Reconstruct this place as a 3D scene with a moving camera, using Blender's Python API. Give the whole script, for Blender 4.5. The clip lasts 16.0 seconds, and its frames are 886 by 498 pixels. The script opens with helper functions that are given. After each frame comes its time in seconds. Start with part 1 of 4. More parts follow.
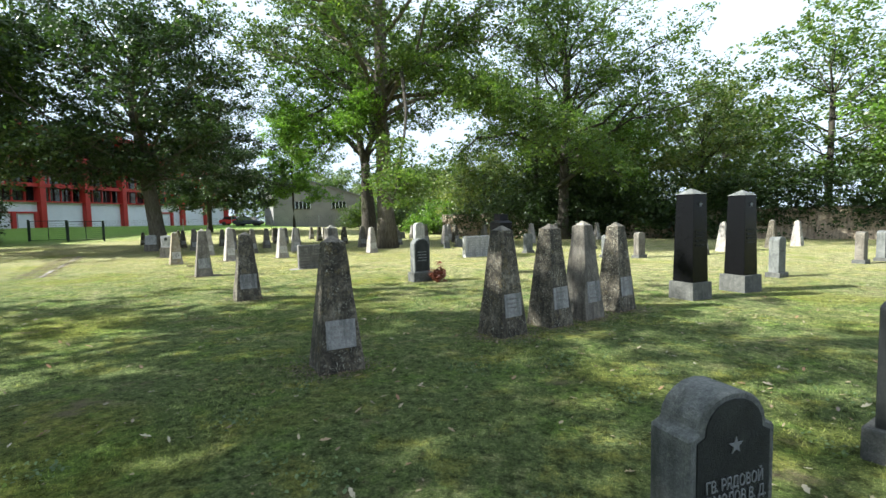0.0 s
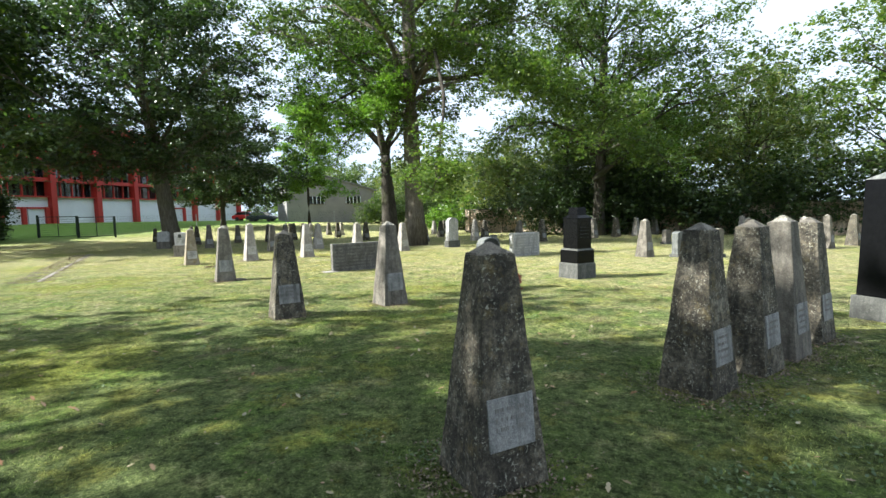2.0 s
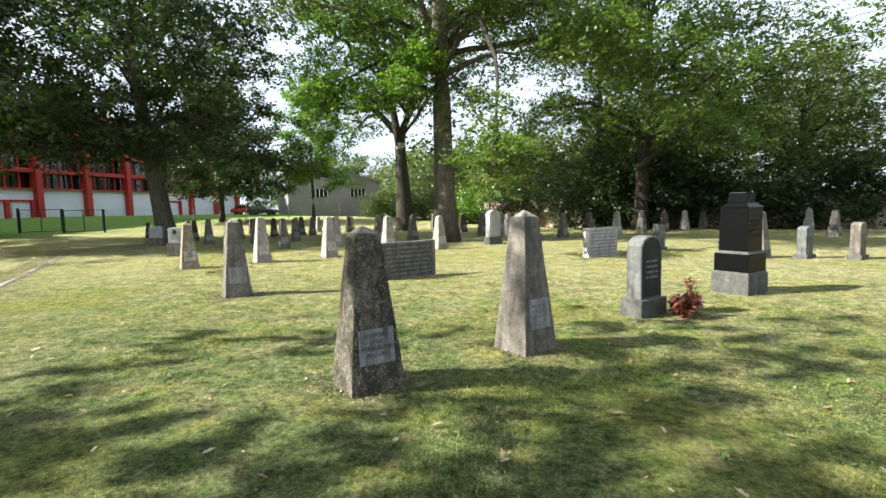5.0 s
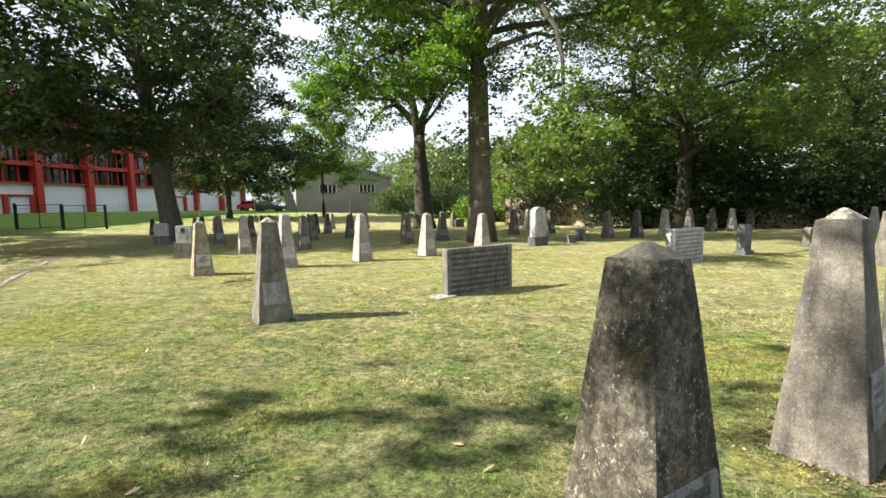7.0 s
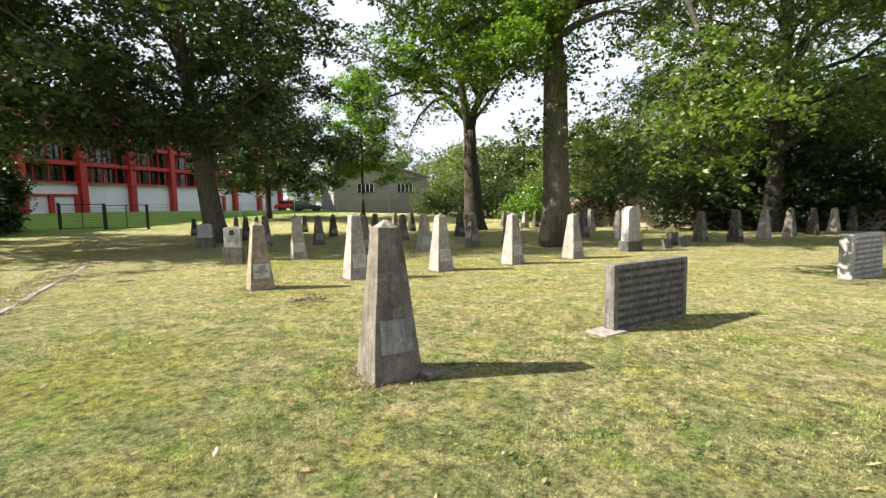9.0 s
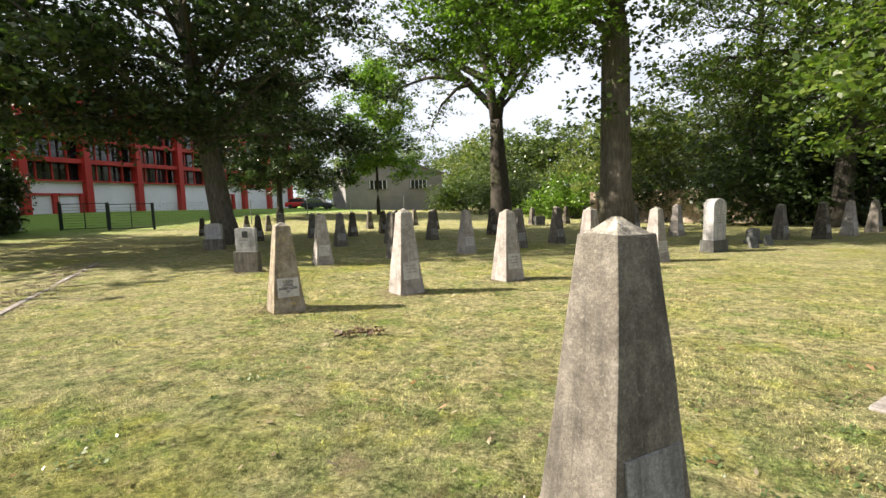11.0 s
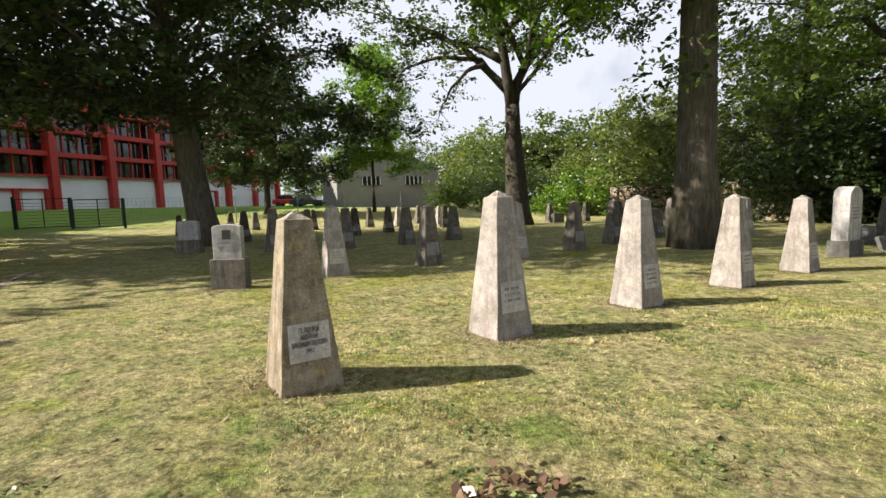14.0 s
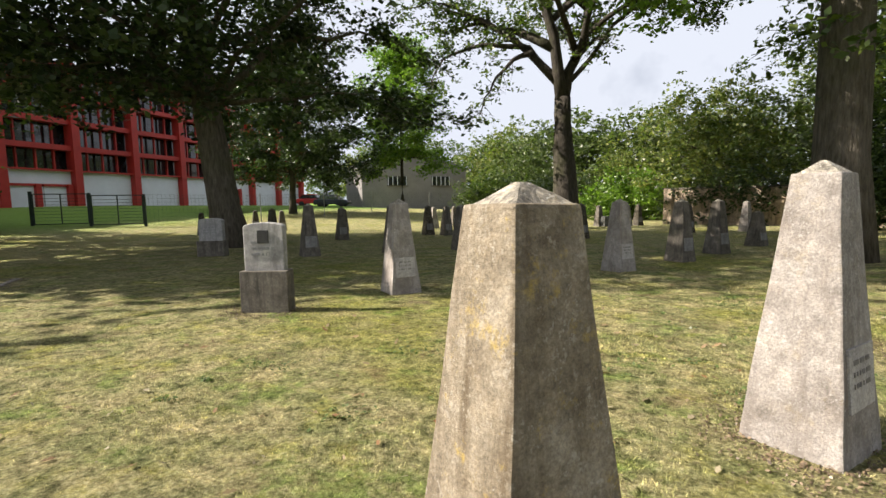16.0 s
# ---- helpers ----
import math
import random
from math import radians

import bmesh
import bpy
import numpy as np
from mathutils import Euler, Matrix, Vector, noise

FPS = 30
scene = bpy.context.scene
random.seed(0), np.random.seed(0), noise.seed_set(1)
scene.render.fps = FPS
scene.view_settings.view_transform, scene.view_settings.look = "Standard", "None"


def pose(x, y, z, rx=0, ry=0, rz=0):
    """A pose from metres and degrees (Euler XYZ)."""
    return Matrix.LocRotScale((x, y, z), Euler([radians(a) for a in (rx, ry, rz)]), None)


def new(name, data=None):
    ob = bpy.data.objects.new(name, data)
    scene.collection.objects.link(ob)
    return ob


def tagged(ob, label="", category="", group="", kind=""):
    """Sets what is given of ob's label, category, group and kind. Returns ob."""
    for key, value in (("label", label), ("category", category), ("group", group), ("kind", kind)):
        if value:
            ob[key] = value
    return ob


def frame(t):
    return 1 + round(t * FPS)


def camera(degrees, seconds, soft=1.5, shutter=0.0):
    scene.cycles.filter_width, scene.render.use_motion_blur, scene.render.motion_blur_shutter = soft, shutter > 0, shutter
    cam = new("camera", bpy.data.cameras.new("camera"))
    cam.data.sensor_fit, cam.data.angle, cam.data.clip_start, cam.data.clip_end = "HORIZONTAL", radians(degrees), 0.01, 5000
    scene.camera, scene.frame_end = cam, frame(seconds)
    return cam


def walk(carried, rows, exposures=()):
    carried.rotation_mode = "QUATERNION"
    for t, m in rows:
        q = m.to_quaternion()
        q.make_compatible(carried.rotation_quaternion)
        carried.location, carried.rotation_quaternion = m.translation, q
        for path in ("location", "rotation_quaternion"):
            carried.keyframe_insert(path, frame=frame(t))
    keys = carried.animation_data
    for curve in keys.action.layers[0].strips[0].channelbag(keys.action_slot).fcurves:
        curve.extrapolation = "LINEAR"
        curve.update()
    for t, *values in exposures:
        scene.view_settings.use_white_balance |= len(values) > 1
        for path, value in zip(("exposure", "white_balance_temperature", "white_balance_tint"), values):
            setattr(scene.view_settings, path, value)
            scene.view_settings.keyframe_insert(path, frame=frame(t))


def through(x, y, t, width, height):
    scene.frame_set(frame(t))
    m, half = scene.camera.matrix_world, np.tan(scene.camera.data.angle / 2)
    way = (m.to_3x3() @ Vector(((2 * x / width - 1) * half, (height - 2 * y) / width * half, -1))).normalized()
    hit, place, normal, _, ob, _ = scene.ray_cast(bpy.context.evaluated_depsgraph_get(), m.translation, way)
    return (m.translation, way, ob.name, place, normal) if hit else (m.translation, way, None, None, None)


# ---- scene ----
cam = camera(85.7, 16.0)
# seconds, x, y, z, yaw, pitch, roll
PATH = [
    (0, -0.000, 0.000, 1.650, 14.67, -3.93, 1.17),
    (0.5, -0.480, 0.415, 1.656, 15.34, -3.89, 1.16),
    (1, -0.922, 0.824, 1.652, 15.66, -3.93, 1.31),
    (1.5, -1.331, 1.255, 1.645, 15.77, -4.19, 1.37),
    (2, -1.779, 1.681, 1.654, 15.75, -4.50, 1.28),
    (2.5, -2.242, 2.135, 1.609, 15.62, -4.71, 1.26),
    (3, -2.677, 2.587, 1.627, 15.66, -4.81, 1.18),
    (3.5, -3.123, 3.012, 1.647, 15.65, -4.83, 1.16),
    (4, -3.529, 3.492, 1.584, 15.45, -4.95, 1.42),
    (6.5, -5.811, 5.701, 1.573, 15.50, -5.48, 0.96),
    (7, -6.288, 6.124, 1.577, 15.77, -5.58, 1.06),
    (7.5, -6.816, 6.505, 1.559, 16.10, -5.72, 0.93),
    (8, -7.355, 6.928, 1.551, 16.62, -5.78, 0.87),
    (8.5, -7.879, 7.383, 1.568, 17.91, -5.69, 0.99),
    (9, -8.381, 7.819, 1.561, 19.24, -5.51, 1.08),
    (9.5, -8.850, 8.288, 1.514, 20.06, -5.44, 1.36),
    (12, -10.936, 10.434, 1.499, 19.96, -6.02, 1.81),
    (12.5, -11.253, 10.821, 1.450, 19.78, -5.98, 1.87),
    (13, -11.678, 11.283, 1.410, 19.53, -5.95, 1.71),
    (13.5, -12.124, 11.758, 1.361, 18.90, -6.09, 1.70),
    (14, -12.549, 12.246, 1.329, 18.59, -6.07, 1.60),
    (14.5, -12.982, 12.717, 1.276, 18.66, -6.00, 1.51),
    (15, -13.418, 13.179, 1.249, 19.00, -6.04, 1.57),
    (15.5, -13.912, 13.624, 1.200, 19.87, -6.02, 1.24),
    (16, -14.404, 13.988, 1.221, 20.81, -5.73, 0.90),
]
EXPOSURES = [(0.0, 1.80, 5800, 5), (3.0, 1.80, 5900, 7), (7.0, 1.76, 6350, 11), (12.0, 1.49, 6650, 14), (16.0, 1.29, 6600, 15)]
walk(cam, [(t, pose(x, y, z, 90 + pitch, roll, yaw)) for t, x, y, z, yaw, pitch, roll in PATH], EXPOSURES)

# ---- world and sun ----
SUN_AZ, SUN_EL = radians(23.0), radians(37.0)  # the way the shadows fall, and the sun's height
world = bpy.data.worlds.new("world")
scene.world = world
world.use_nodes = True
wn, wl = world.node_tree.nodes, world.node_tree.links
wn.clear()
sky = wn.new("ShaderNodeTexSky")
sky.sky_type, sky.sun_disc = "NISHITA", False
sky.sun_elevation, sky.sun_rotation = SUN_EL, radians(247.0)
sky.air_density, sky.dust_density = 1.0, 2.0
coord = wn.new("ShaderNodeTexCoord")
cloud = wn.new("ShaderNodeTexNoise")
cloud.inputs["Scale"].default_value, cloud.inputs["Detail"].default_value = 2.2, 6.0
cloud_ramp = wn.new("ShaderNodeValToRGB")
cloud_ramp.color_ramp.elements[0].position, cloud_ramp.color_ramp.elements[1].position = 0.20, 0.38
cloud_mix = wn.new("ShaderNodeMixRGB")
cloud_mix.inputs["Color2"].default_value = (10.6, 11.6, 12.9, 1)
back = wn.new("ShaderNodeBackground")
back.inputs["Strength"].default_value = 0.031
wout = wn.new("ShaderNodeOutputWorld")
wl.new(coord.outputs["Generated"], cloud.inputs["Vector"])
wl.new(cloud.outputs["Fac"], cloud_ramp.inputs["Fac"])
wl.new(cloud_ramp.outputs["Color"], cloud_mix.inputs["Fac"])
wl.new(sky.outputs["Color"], cloud_mix.inputs["Color1"])
wl.new(cloud_mix.outputs["Color"], back.inputs["Color"])
wl.new(back.outputs["Background"], wout.inputs["Surface"])
sun = new("sun", bpy.data.lights.new("sun", "SUN"))
sun.data.energy, sun.data.angle, sun.data.color = 5.0, radians(0.6), (1.0, 0.93, 0.80)
sun.rotation_euler = Vector((math.cos(SUN_AZ) * math.cos(SUN_EL), math.sin(SUN_AZ) * math.cos(SUN_EL), -math.sin(SUN_EL))).to_track_quat("-Z", "Y").to_euler()


# ---- materials ----
class Nodes:
    """A small wrapper that builds one node material."""

    def __init__(self, name):
        self.mat = bpy.data.materials.new(name)
        self.mat.use_nodes = True
        self.t = self.mat.node_tree
        self.bsdf = self.t.nodes["Principled BSDF"]
        self.out = self.t.nodes["Material Output"]

    def add(self, kind, **values):
        n = self.t.nodes.new(kind)
        for k, v in values.items():
            n.inputs[k].default_value = v
        return n

    def join(self, a, b):
        self.t.links.new(a, b)

    def coords(self, spread=True, scale=(1, 1, 1)):
        """Object coordinates, moved for each object by its own random number."""
        c, m = self.add("ShaderNodeTexCoord"), self.add("ShaderNodeMapping")
        m.inputs["Scale"].default_value = scale
        self.join(c.outputs["Object"], m.inputs["Vector"])
        if spread:
            info, mul = self.add("ShaderNodeObjectInfo"), self.add("ShaderNodeMath")
            mul.operation = "MULTIPLY"
            mul.inputs[1].default_value = 37.0
            comb = self.add("ShaderNodeCombineXYZ")
            self.join(info.outputs["Random"], mul.inputs[0])
            for axis in "XYZ":
                self.join(mul.outputs[0], comb.inputs[axis])
            self.join(comb.outputs[0], m.inputs["Location"])
        return m.outputs["Vector"]

    def noise(self, vec, scale, detail=5.0, rough=0.6):
        n = self.add("ShaderNodeTexNoise", Scale=scale, Detail=detail, Roughness=rough)
        self.join(vec, n.inputs["Vector"])
        return n.outputs["Fac"]

    def ramp(self, fac, *stops):
        r = self.add("ShaderNodeValToRGB")
        e = r.color_ramp.elements
        while len(e) < len(stops):
            e.new(0.5)
        for el, (p, c) in zip(e, stops):
            el.position, el.color = p, (*c, 1) if len(c) == 3 else c
        self.join(fac, r.inputs["Fac"])
        return r.outputs["Color"]

    def mix(self, fac, a, b, mode="MIX"):
        m = self.add("ShaderNodeMixRGB")
        m.blend_type = mode
        for v, s in ((fac, "Fac"), (a, "Color1"), (b, "Color2")):
            if isinstance(v, (int, float)):
                m.inputs[s].default_value = v
            elif isinstance(v, tuple):
                m.inputs[s].default_value = (*v, 1)
            else:
                self.join(v, m.inputs[s])
        return m.outputs["Color"]

    def bump(self, height, strength, distance):
        b = self.add("ShaderNodeBump", Strength=strength, Distance=distance)
        self.join(height, b.inputs["Height"])
        self.join(b.outputs["Normal"], self.bsdf.inputs["Normal"])

    def done(self, colour, rough=0.8, metallic=0.0, spec=0.3):
        if isinstance(colour, tuple):
            self.bsdf.inputs["Base Color"].default_value = (*colour, 1)
        else:
            self.join(colour, self.bsdf.inputs["Base Color"])
        self.bsdf.inputs["Roughness"].default_value = rough
        self.bsdf.inputs["Metallic"].default_value = metallic
        self.bsdf.inputs["Specular IOR Level"].default_value = spec
        return self.mat


def stone_mat(name, dark, mid, light, stain, lichen=(0.42, 0.40, 0.33), lichen_amount=0.5, rough=0.9, yellow=0.0):
    n = Nodes(name)
    v = n.coords()
    base = n.ramp(n.noise(v, 5.0, 8.0, 0.7), (0.3, dark), (0.5, mid), (0.72, light))
    grain = n.ramp(n.noise(v, 95.0, 3.0, 0.7), (0.35, (0.62, 0.62, 0.62)), (0.65, (1.2, 1.2, 1.2)))
    col = n.mix(0.8, base, grain, "MULTIPLY")
    blotch = n.ramp(n.noise(v, 26.0 if lichen_amount > 0.6 else 15.0, 6.0, 0.75), (0.38, (0.36, 0.34, 0.31)), (0.50, (1.0, 0.98, 0.94)), (0.63, (1.85, 1.75, 1.55)))
    col = n.mix(0.9 if lichen_amount > 0.6 else 0.22, col, blotch, "MULTIPLY")
    streak_v = n.coords(True, (9.0, 9.0, 1.1))
    streak = n.ramp(n.noise(streak_v, 1.2, 6.0, 0.65), (0.48, (0, 0, 0)), (0.68, (0.85, 0.85, 0.85)))
    col = n.mix(streak, col, stain)
    spots = n.ramp(n.noise(v, 46.0, 5.0, 0.75), (0.56, (0, 0, 0)), (0.62, (lichen_amount,) * 3))
    crust = n.ramp(n.noise(v, 9.0, 4.0, 0.6), (0.42, (0.15,) * 3), (0.60, (1.0,) * 3))
    col = n.mix(n.mix(1.0, spots, crust, "MULTIPLY"), col, lichen)
    if yellow:
        ye = n.ramp(n.noise(v, 7.0, 6.0, 0.8), (0.56, (0, 0, 0)), (0.66, (yellow,) * 3))
        col = n.mix(ye, col, (0.42, 0.30, 0.06))
    n.bump(n.noise(v, 60.0, 6.0, 0.75), 0.7, 0.012)
    return n.done(col, rough)


def plain_mat(name, colour, rough=0.6, metallic=0.0, vary=0.25, scale=6.0, bump=0.0, spec=0.4):
    n = Nodes(name)
    v = n.coords()
    lo, hi = tuple(c * (1 - vary) for c in colour), tuple(min(1.0, c * (1 + vary)) for c in colour)
    col = n.ramp(n.noise(v, scale, 7.0, 0.7), (0.3, lo), (0.7, hi))
    if bump:
        n.bump(n.noise(v, scale * 8, 4.0), 0.5, bump)
    return n.done(col, rough, metallic, spec)


def leaf_mat(name, *colours, through=0.35):
    n = Nodes(name)
    geo = n.add("ShaderNodeNewGeometry")
    stops = [(i / (len(colours) - 1), c) for i, c in enumerate(colours)]
    col = n.ramp(geo.outputs["Random Per Island"], *stops)
    v = n.coords(False)
    big = n.ramp(n.noise(v, 0.45, 3.0), (0.3, (0.72, 0.74, 0.7)), (0.7, (1.25, 1.2, 1.1)))
    col = n.mix(1.0, col, big, "MULTIPLY")
    n.done(col, 0.42, 0.0, 0.5)
    tr, sh = n.add("ShaderNodeBsdfTranslucent"), n.add("ShaderNodeMixShader", Fac=through)
    warm = n.mix(1.0, col, (1.25, 1.5, 0.75), "MULTIPLY")
    n.join(warm, tr.inputs["Color"])
    n.join(n.bsdf.outputs[0], sh.inputs[1])
    n.join(tr.outputs[0], sh.inputs[2])
    n.join(sh.outputs[0], n.out.inputs["Surface"])
    return n.mat


def lawn_colour(n, v):
    """Mown turf: green moss and clover, straw, and bare earth, greener at the start, with painted brightness that grows
    with y.
    """
    fine = n.noise(v, 42.0, 8.0, 0.8)
    mid = n.noise(v, 2.6, 6.0, 0.65)
    wide = n.noise(v, 0.33, 4.0, 0.6)
    sep = n.add("ShaderNodeSeparateXYZ")
    n.join(v, sep.inputs[0])
    # less straw at low y, which also puts the shade's greener tone into the turf
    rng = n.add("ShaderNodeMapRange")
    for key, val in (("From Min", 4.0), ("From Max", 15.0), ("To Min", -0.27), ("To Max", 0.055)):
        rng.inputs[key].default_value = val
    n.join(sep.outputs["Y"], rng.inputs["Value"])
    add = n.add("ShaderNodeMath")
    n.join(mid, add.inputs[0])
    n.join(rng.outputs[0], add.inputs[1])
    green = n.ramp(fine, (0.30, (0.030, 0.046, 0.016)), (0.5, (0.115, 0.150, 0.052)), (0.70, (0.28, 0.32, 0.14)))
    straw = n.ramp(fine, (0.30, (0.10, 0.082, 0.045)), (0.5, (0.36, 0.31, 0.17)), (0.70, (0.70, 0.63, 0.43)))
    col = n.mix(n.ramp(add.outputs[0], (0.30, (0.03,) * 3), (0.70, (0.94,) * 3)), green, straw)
    moss = n.ramp(fine, (0.3, (0.11, 0.125, 0.015)), (0.75, (0.29, 0.29, 0.04)))
    col = n.mix(n.ramp(wide, (0.52, (0,) * 3), (0.66, (0.6,) * 3)), col, moss)
    clover = n.ramp(fine, (0.3, (0.06, 0.105, 0.022)), (0.7, (0.22, 0.32, 0.07)))
    col = n.mix(n.ramp(n.noise(v, 1.5, 6.0, 0.75), (0.53, (0,) * 3), (0.64, (0.7,) * 3)), col, clover)
    gold = n.ramp(fine, (0.3, (0.15, 0.15, 0.03)), (0.7, (0.42, 0.40, 0.10)))
    patch = n.add("ShaderNodeVectorMath")
    patch.inputs[1].default_value = (31.0, 17.0, 0.0)
    n.join(v, patch.inputs[0])
    col = n.mix(n.ramp(n.noise(patch.outputs[0], 1.9, 6.0, 0.75), (0.53, (0,) * 3), (0.66, (0.65,) * 3)), col, gold)
    mottle = n.ramp(n.noise(v, 11.0, 7.0, 0.8), (0.37, (0.31, 0.33, 0.26)), (0.5, (1.04, 1.05, 1.0)), (0.63, (1.70, 1.64, 1.52)))
    col = n.mix(1.0, col, mottle, "MULTIPLY")
    # rust patches grow stronger with y
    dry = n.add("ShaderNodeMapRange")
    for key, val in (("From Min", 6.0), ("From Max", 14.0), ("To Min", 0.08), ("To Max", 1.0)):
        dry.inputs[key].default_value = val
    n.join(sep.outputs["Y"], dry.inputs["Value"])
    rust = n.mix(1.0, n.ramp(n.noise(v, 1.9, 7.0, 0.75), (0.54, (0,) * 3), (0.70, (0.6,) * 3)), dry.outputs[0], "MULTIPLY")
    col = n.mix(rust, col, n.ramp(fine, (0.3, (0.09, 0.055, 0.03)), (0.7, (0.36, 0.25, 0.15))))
    earth = n.ramp(n.noise(v, 1.15, 6.0, 0.7), (0.60, (0,) * 3), (0.70, (0.8,) * 3))
    lush = n.add("ShaderNodeMapRange")
    for key, val in (("From Min", -38.0), ("From Max", -44.0), ("To Min", 0.0), ("To Max", 0.85)):
        lush.inputs[key].default_value = val
    n.join(sep.outputs["X"], lush.inputs["Value"])
    col = n.mix(earth, col, n.ramp(fine, (0.3, (0.12, 0.09, 0.055)), (0.7, (0.30, 0.235, 0.16))))
    # sunlight painted into the turf colour: brighter as y grows
    sun_gain = n.add("ShaderNodeMapRange")
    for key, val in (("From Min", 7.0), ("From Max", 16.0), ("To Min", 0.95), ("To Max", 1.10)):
        sun_gain.inputs[key].default_value = val
    n.join(sep.outputs["Y"], sun_gain.inputs["Value"])
    col = n.mix(1.0, col, sun_gain.outputs[0], "MULTIPLY")
    return n.mix(lush.outputs[0], col, n.ramp(fine, (0.3, (0.10, 0.19, 0.03)), (0.7, (0.20, 0.36, 0.06)))), fine


def lawn_mat():
    n = Nodes("lawn")
    v = n.coords(False)
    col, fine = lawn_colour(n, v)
    n.bump(n.noise(v, 34.0, 6.0, 0.85), 1.0, 0.09)
    return n.done(col, 0.95, 0.0, 0.1)


def blade_mat():
    n = Nodes("grass_blade")
    v = n.coords(False)
    col, _ = lawn_colour(n, v)
    geo = n.add("ShaderNodeNewGeometry")
    shade = n.ramp(geo.outputs["Random Per Island"], (0.0, (0.55, 0.60, 0.48)), (0.5, (1.28, 1.32, 1.16)), (1.0, (2.05, 2.0, 1.9)))
    col = n.mix(1.0, col, shade, "MULTIPLY")
    n.done(col, 0.8, 0.0, 0.15)
    tr, sh = n.add("ShaderNodeBsdfTranslucent"), n.add("ShaderNodeMixShader", Fac=0.42)
    n.join(col, tr.inputs["Color"])
    n.join(n.bsdf.outputs[0], sh.inputs[1])
    n.join(tr.outputs[0], sh.inputs[2])
    n.join(sh.outputs[0], n.out.inputs["Surface"])
    return n.mat


def bark_mat(name, a, b, c):
    n = Nodes(name)
    v = n.coords(True, (7.0, 7.0, 1.3))
    col = n.ramp(n.noise(v, 2.0, 8.0, 0.7), (0.3, a), (0.5, b), (0.72, c))
    moss = n.ramp(n.noise(n.coords(), 0.9, 5.0), (0.5, (0,) * 3), (0.7, (0.5,) * 3))
    col = n.mix(moss, col, (0.075, 0.082, 0.035))
    n.bump(n.noise(v, 3.2, 8.0, 0.7), 1.0, 0.08)
    return n.done(col, 0.95, 0.0, 0.1)


LAWN, BLADE = lawn_mat(), blade_mat()
CONCRETE_DARK = stone_mat("concrete_dark", (0.026, 0.023, 0.018), (0.076, 0.067, 0.053), (0.18, 0.165, 0.135), (0.016, 0.015, 0.013), (0.34, 0.33, 0.27), 0.9, 0.9, 0.12)
CONCRETE_GREY = stone_mat("concrete_grey", (0.072, 0.063, 0.052), (0.138, 0.123, 0.103), (0.22, 0.20, 0.172), (0.042, 0.039, 0.034), (0.31, 0.29, 0.245), 0.45)
CONCRETE_PALE = stone_mat("concrete_pale", (0.17, 0.15, 0.134), (0.29, 0.266, 0.246), (0.40, 0.376, 0.356), (0.16, 0.138, 0.122), (0.48, 0.46, 0.435), 0.5, 0.9, 0.12)
CAP_STONE = stone_mat("lichened_cap", (0.15, 0.14, 0.12), (0.25, 0.235, 0.205), (0.36, 0.345, 0.31), (0.07, 0.065, 0.055), (0.48, 0.47, 0.43), 0.8, 0.95, 0.15)
CONCRETE_OCHRE = stone_mat("concrete_ochre", (0.14, 0.112, 0.078), (0.245, 0.208, 0.155), (0.37, 0.33, 0.27), (0.095, 0.07, 0.042), (0.42, 0.39, 0.33), 0.6, 0.9, 0.6)
PANEL = stone_mat("inscription_panel", (0.16, 0.158, 0.155), (0.24, 0.237, 0.233), (0.32, 0.315, 0.31), (0.06, 0.06, 0.058), (0.27, 0.27, 0.26), 0.3, 0.8)
PANEL_PALE = stone_mat("inscription_panel_pale", (0.34, 0.318, 0.298), (0.43, 0.408, 0.388), (0.50, 0.48, 0.46), (0.31, 0.288, 0.268), (0.50, 0.48, 0.455), 0.4, 0.9)
WHITE_STONE = stone_mat("white_stone", (0.24, 0.235, 0.24), (0.35, 0.345, 0.345), (0.46, 0.45, 0.445), (0.15, 0.145, 0.14), (0.44, 0.44, 0.41), 0.4)
GREY_STONE = stone_mat("grey_stone", (0.075, 0.08, 0.078), (0.13, 0.134, 0.13), (0.20, 0.20, 0.19), (0.04, 0.043, 0.037), (0.23, 0.235, 0.19), 0.4)
GRANITE_BASE = stone_mat("granite_base", (0.05, 0.05, 0.046), (0.09, 0.09, 0.083), (0.14, 0.14, 0.13), (0.05, 0.05, 0.047), (0.24, 0.24, 0.21), 0.3)
BLACK_GRANITE = plain_mat("black_granite", (0.004, 0.004, 0.0045), 0.22, 0.0, 0.4, 30.0, 0.0, 0.10)
DARK_STONE = stone_mat("dark_stone", (0.008, 0.009, 0.009), (0.015, 0.017, 0.017), (0.03, 0.033, 0.031), (0.007, 0.007, 0.007), (0.06, 0.065, 0.05), 0.2, 0.6)
SLAB_STONE = stone_mat("slab_stone", (0.075, 0.070, 0.064), (0.14, 0.132, 0.122), (0.22, 0.21, 0.195), (0.04, 0.038, 0.035), (0.30, 0.29, 0.26), 0.5)
LETTER_ROW = plain_mat("row_letter", (0.072, 0.068, 0.062), 0.9)
LETTER_DARK = plain_mat("letter_dark", (0.115, 0.105, 0.095), 0.9)
LETTER_WORN = plain_mat("letter_worn", (0.19, 0.178, 0.165), 0.9)
LETTER_SOFT = plain_mat("letter_soft", (0.22, 0.22, 0.225), 0.9)
LETTER_PALE = plain_mat("letter_pale", (0.16, 0.165, 0.17), 0.8)
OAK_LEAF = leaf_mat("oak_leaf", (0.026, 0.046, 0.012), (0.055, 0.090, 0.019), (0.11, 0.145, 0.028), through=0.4)
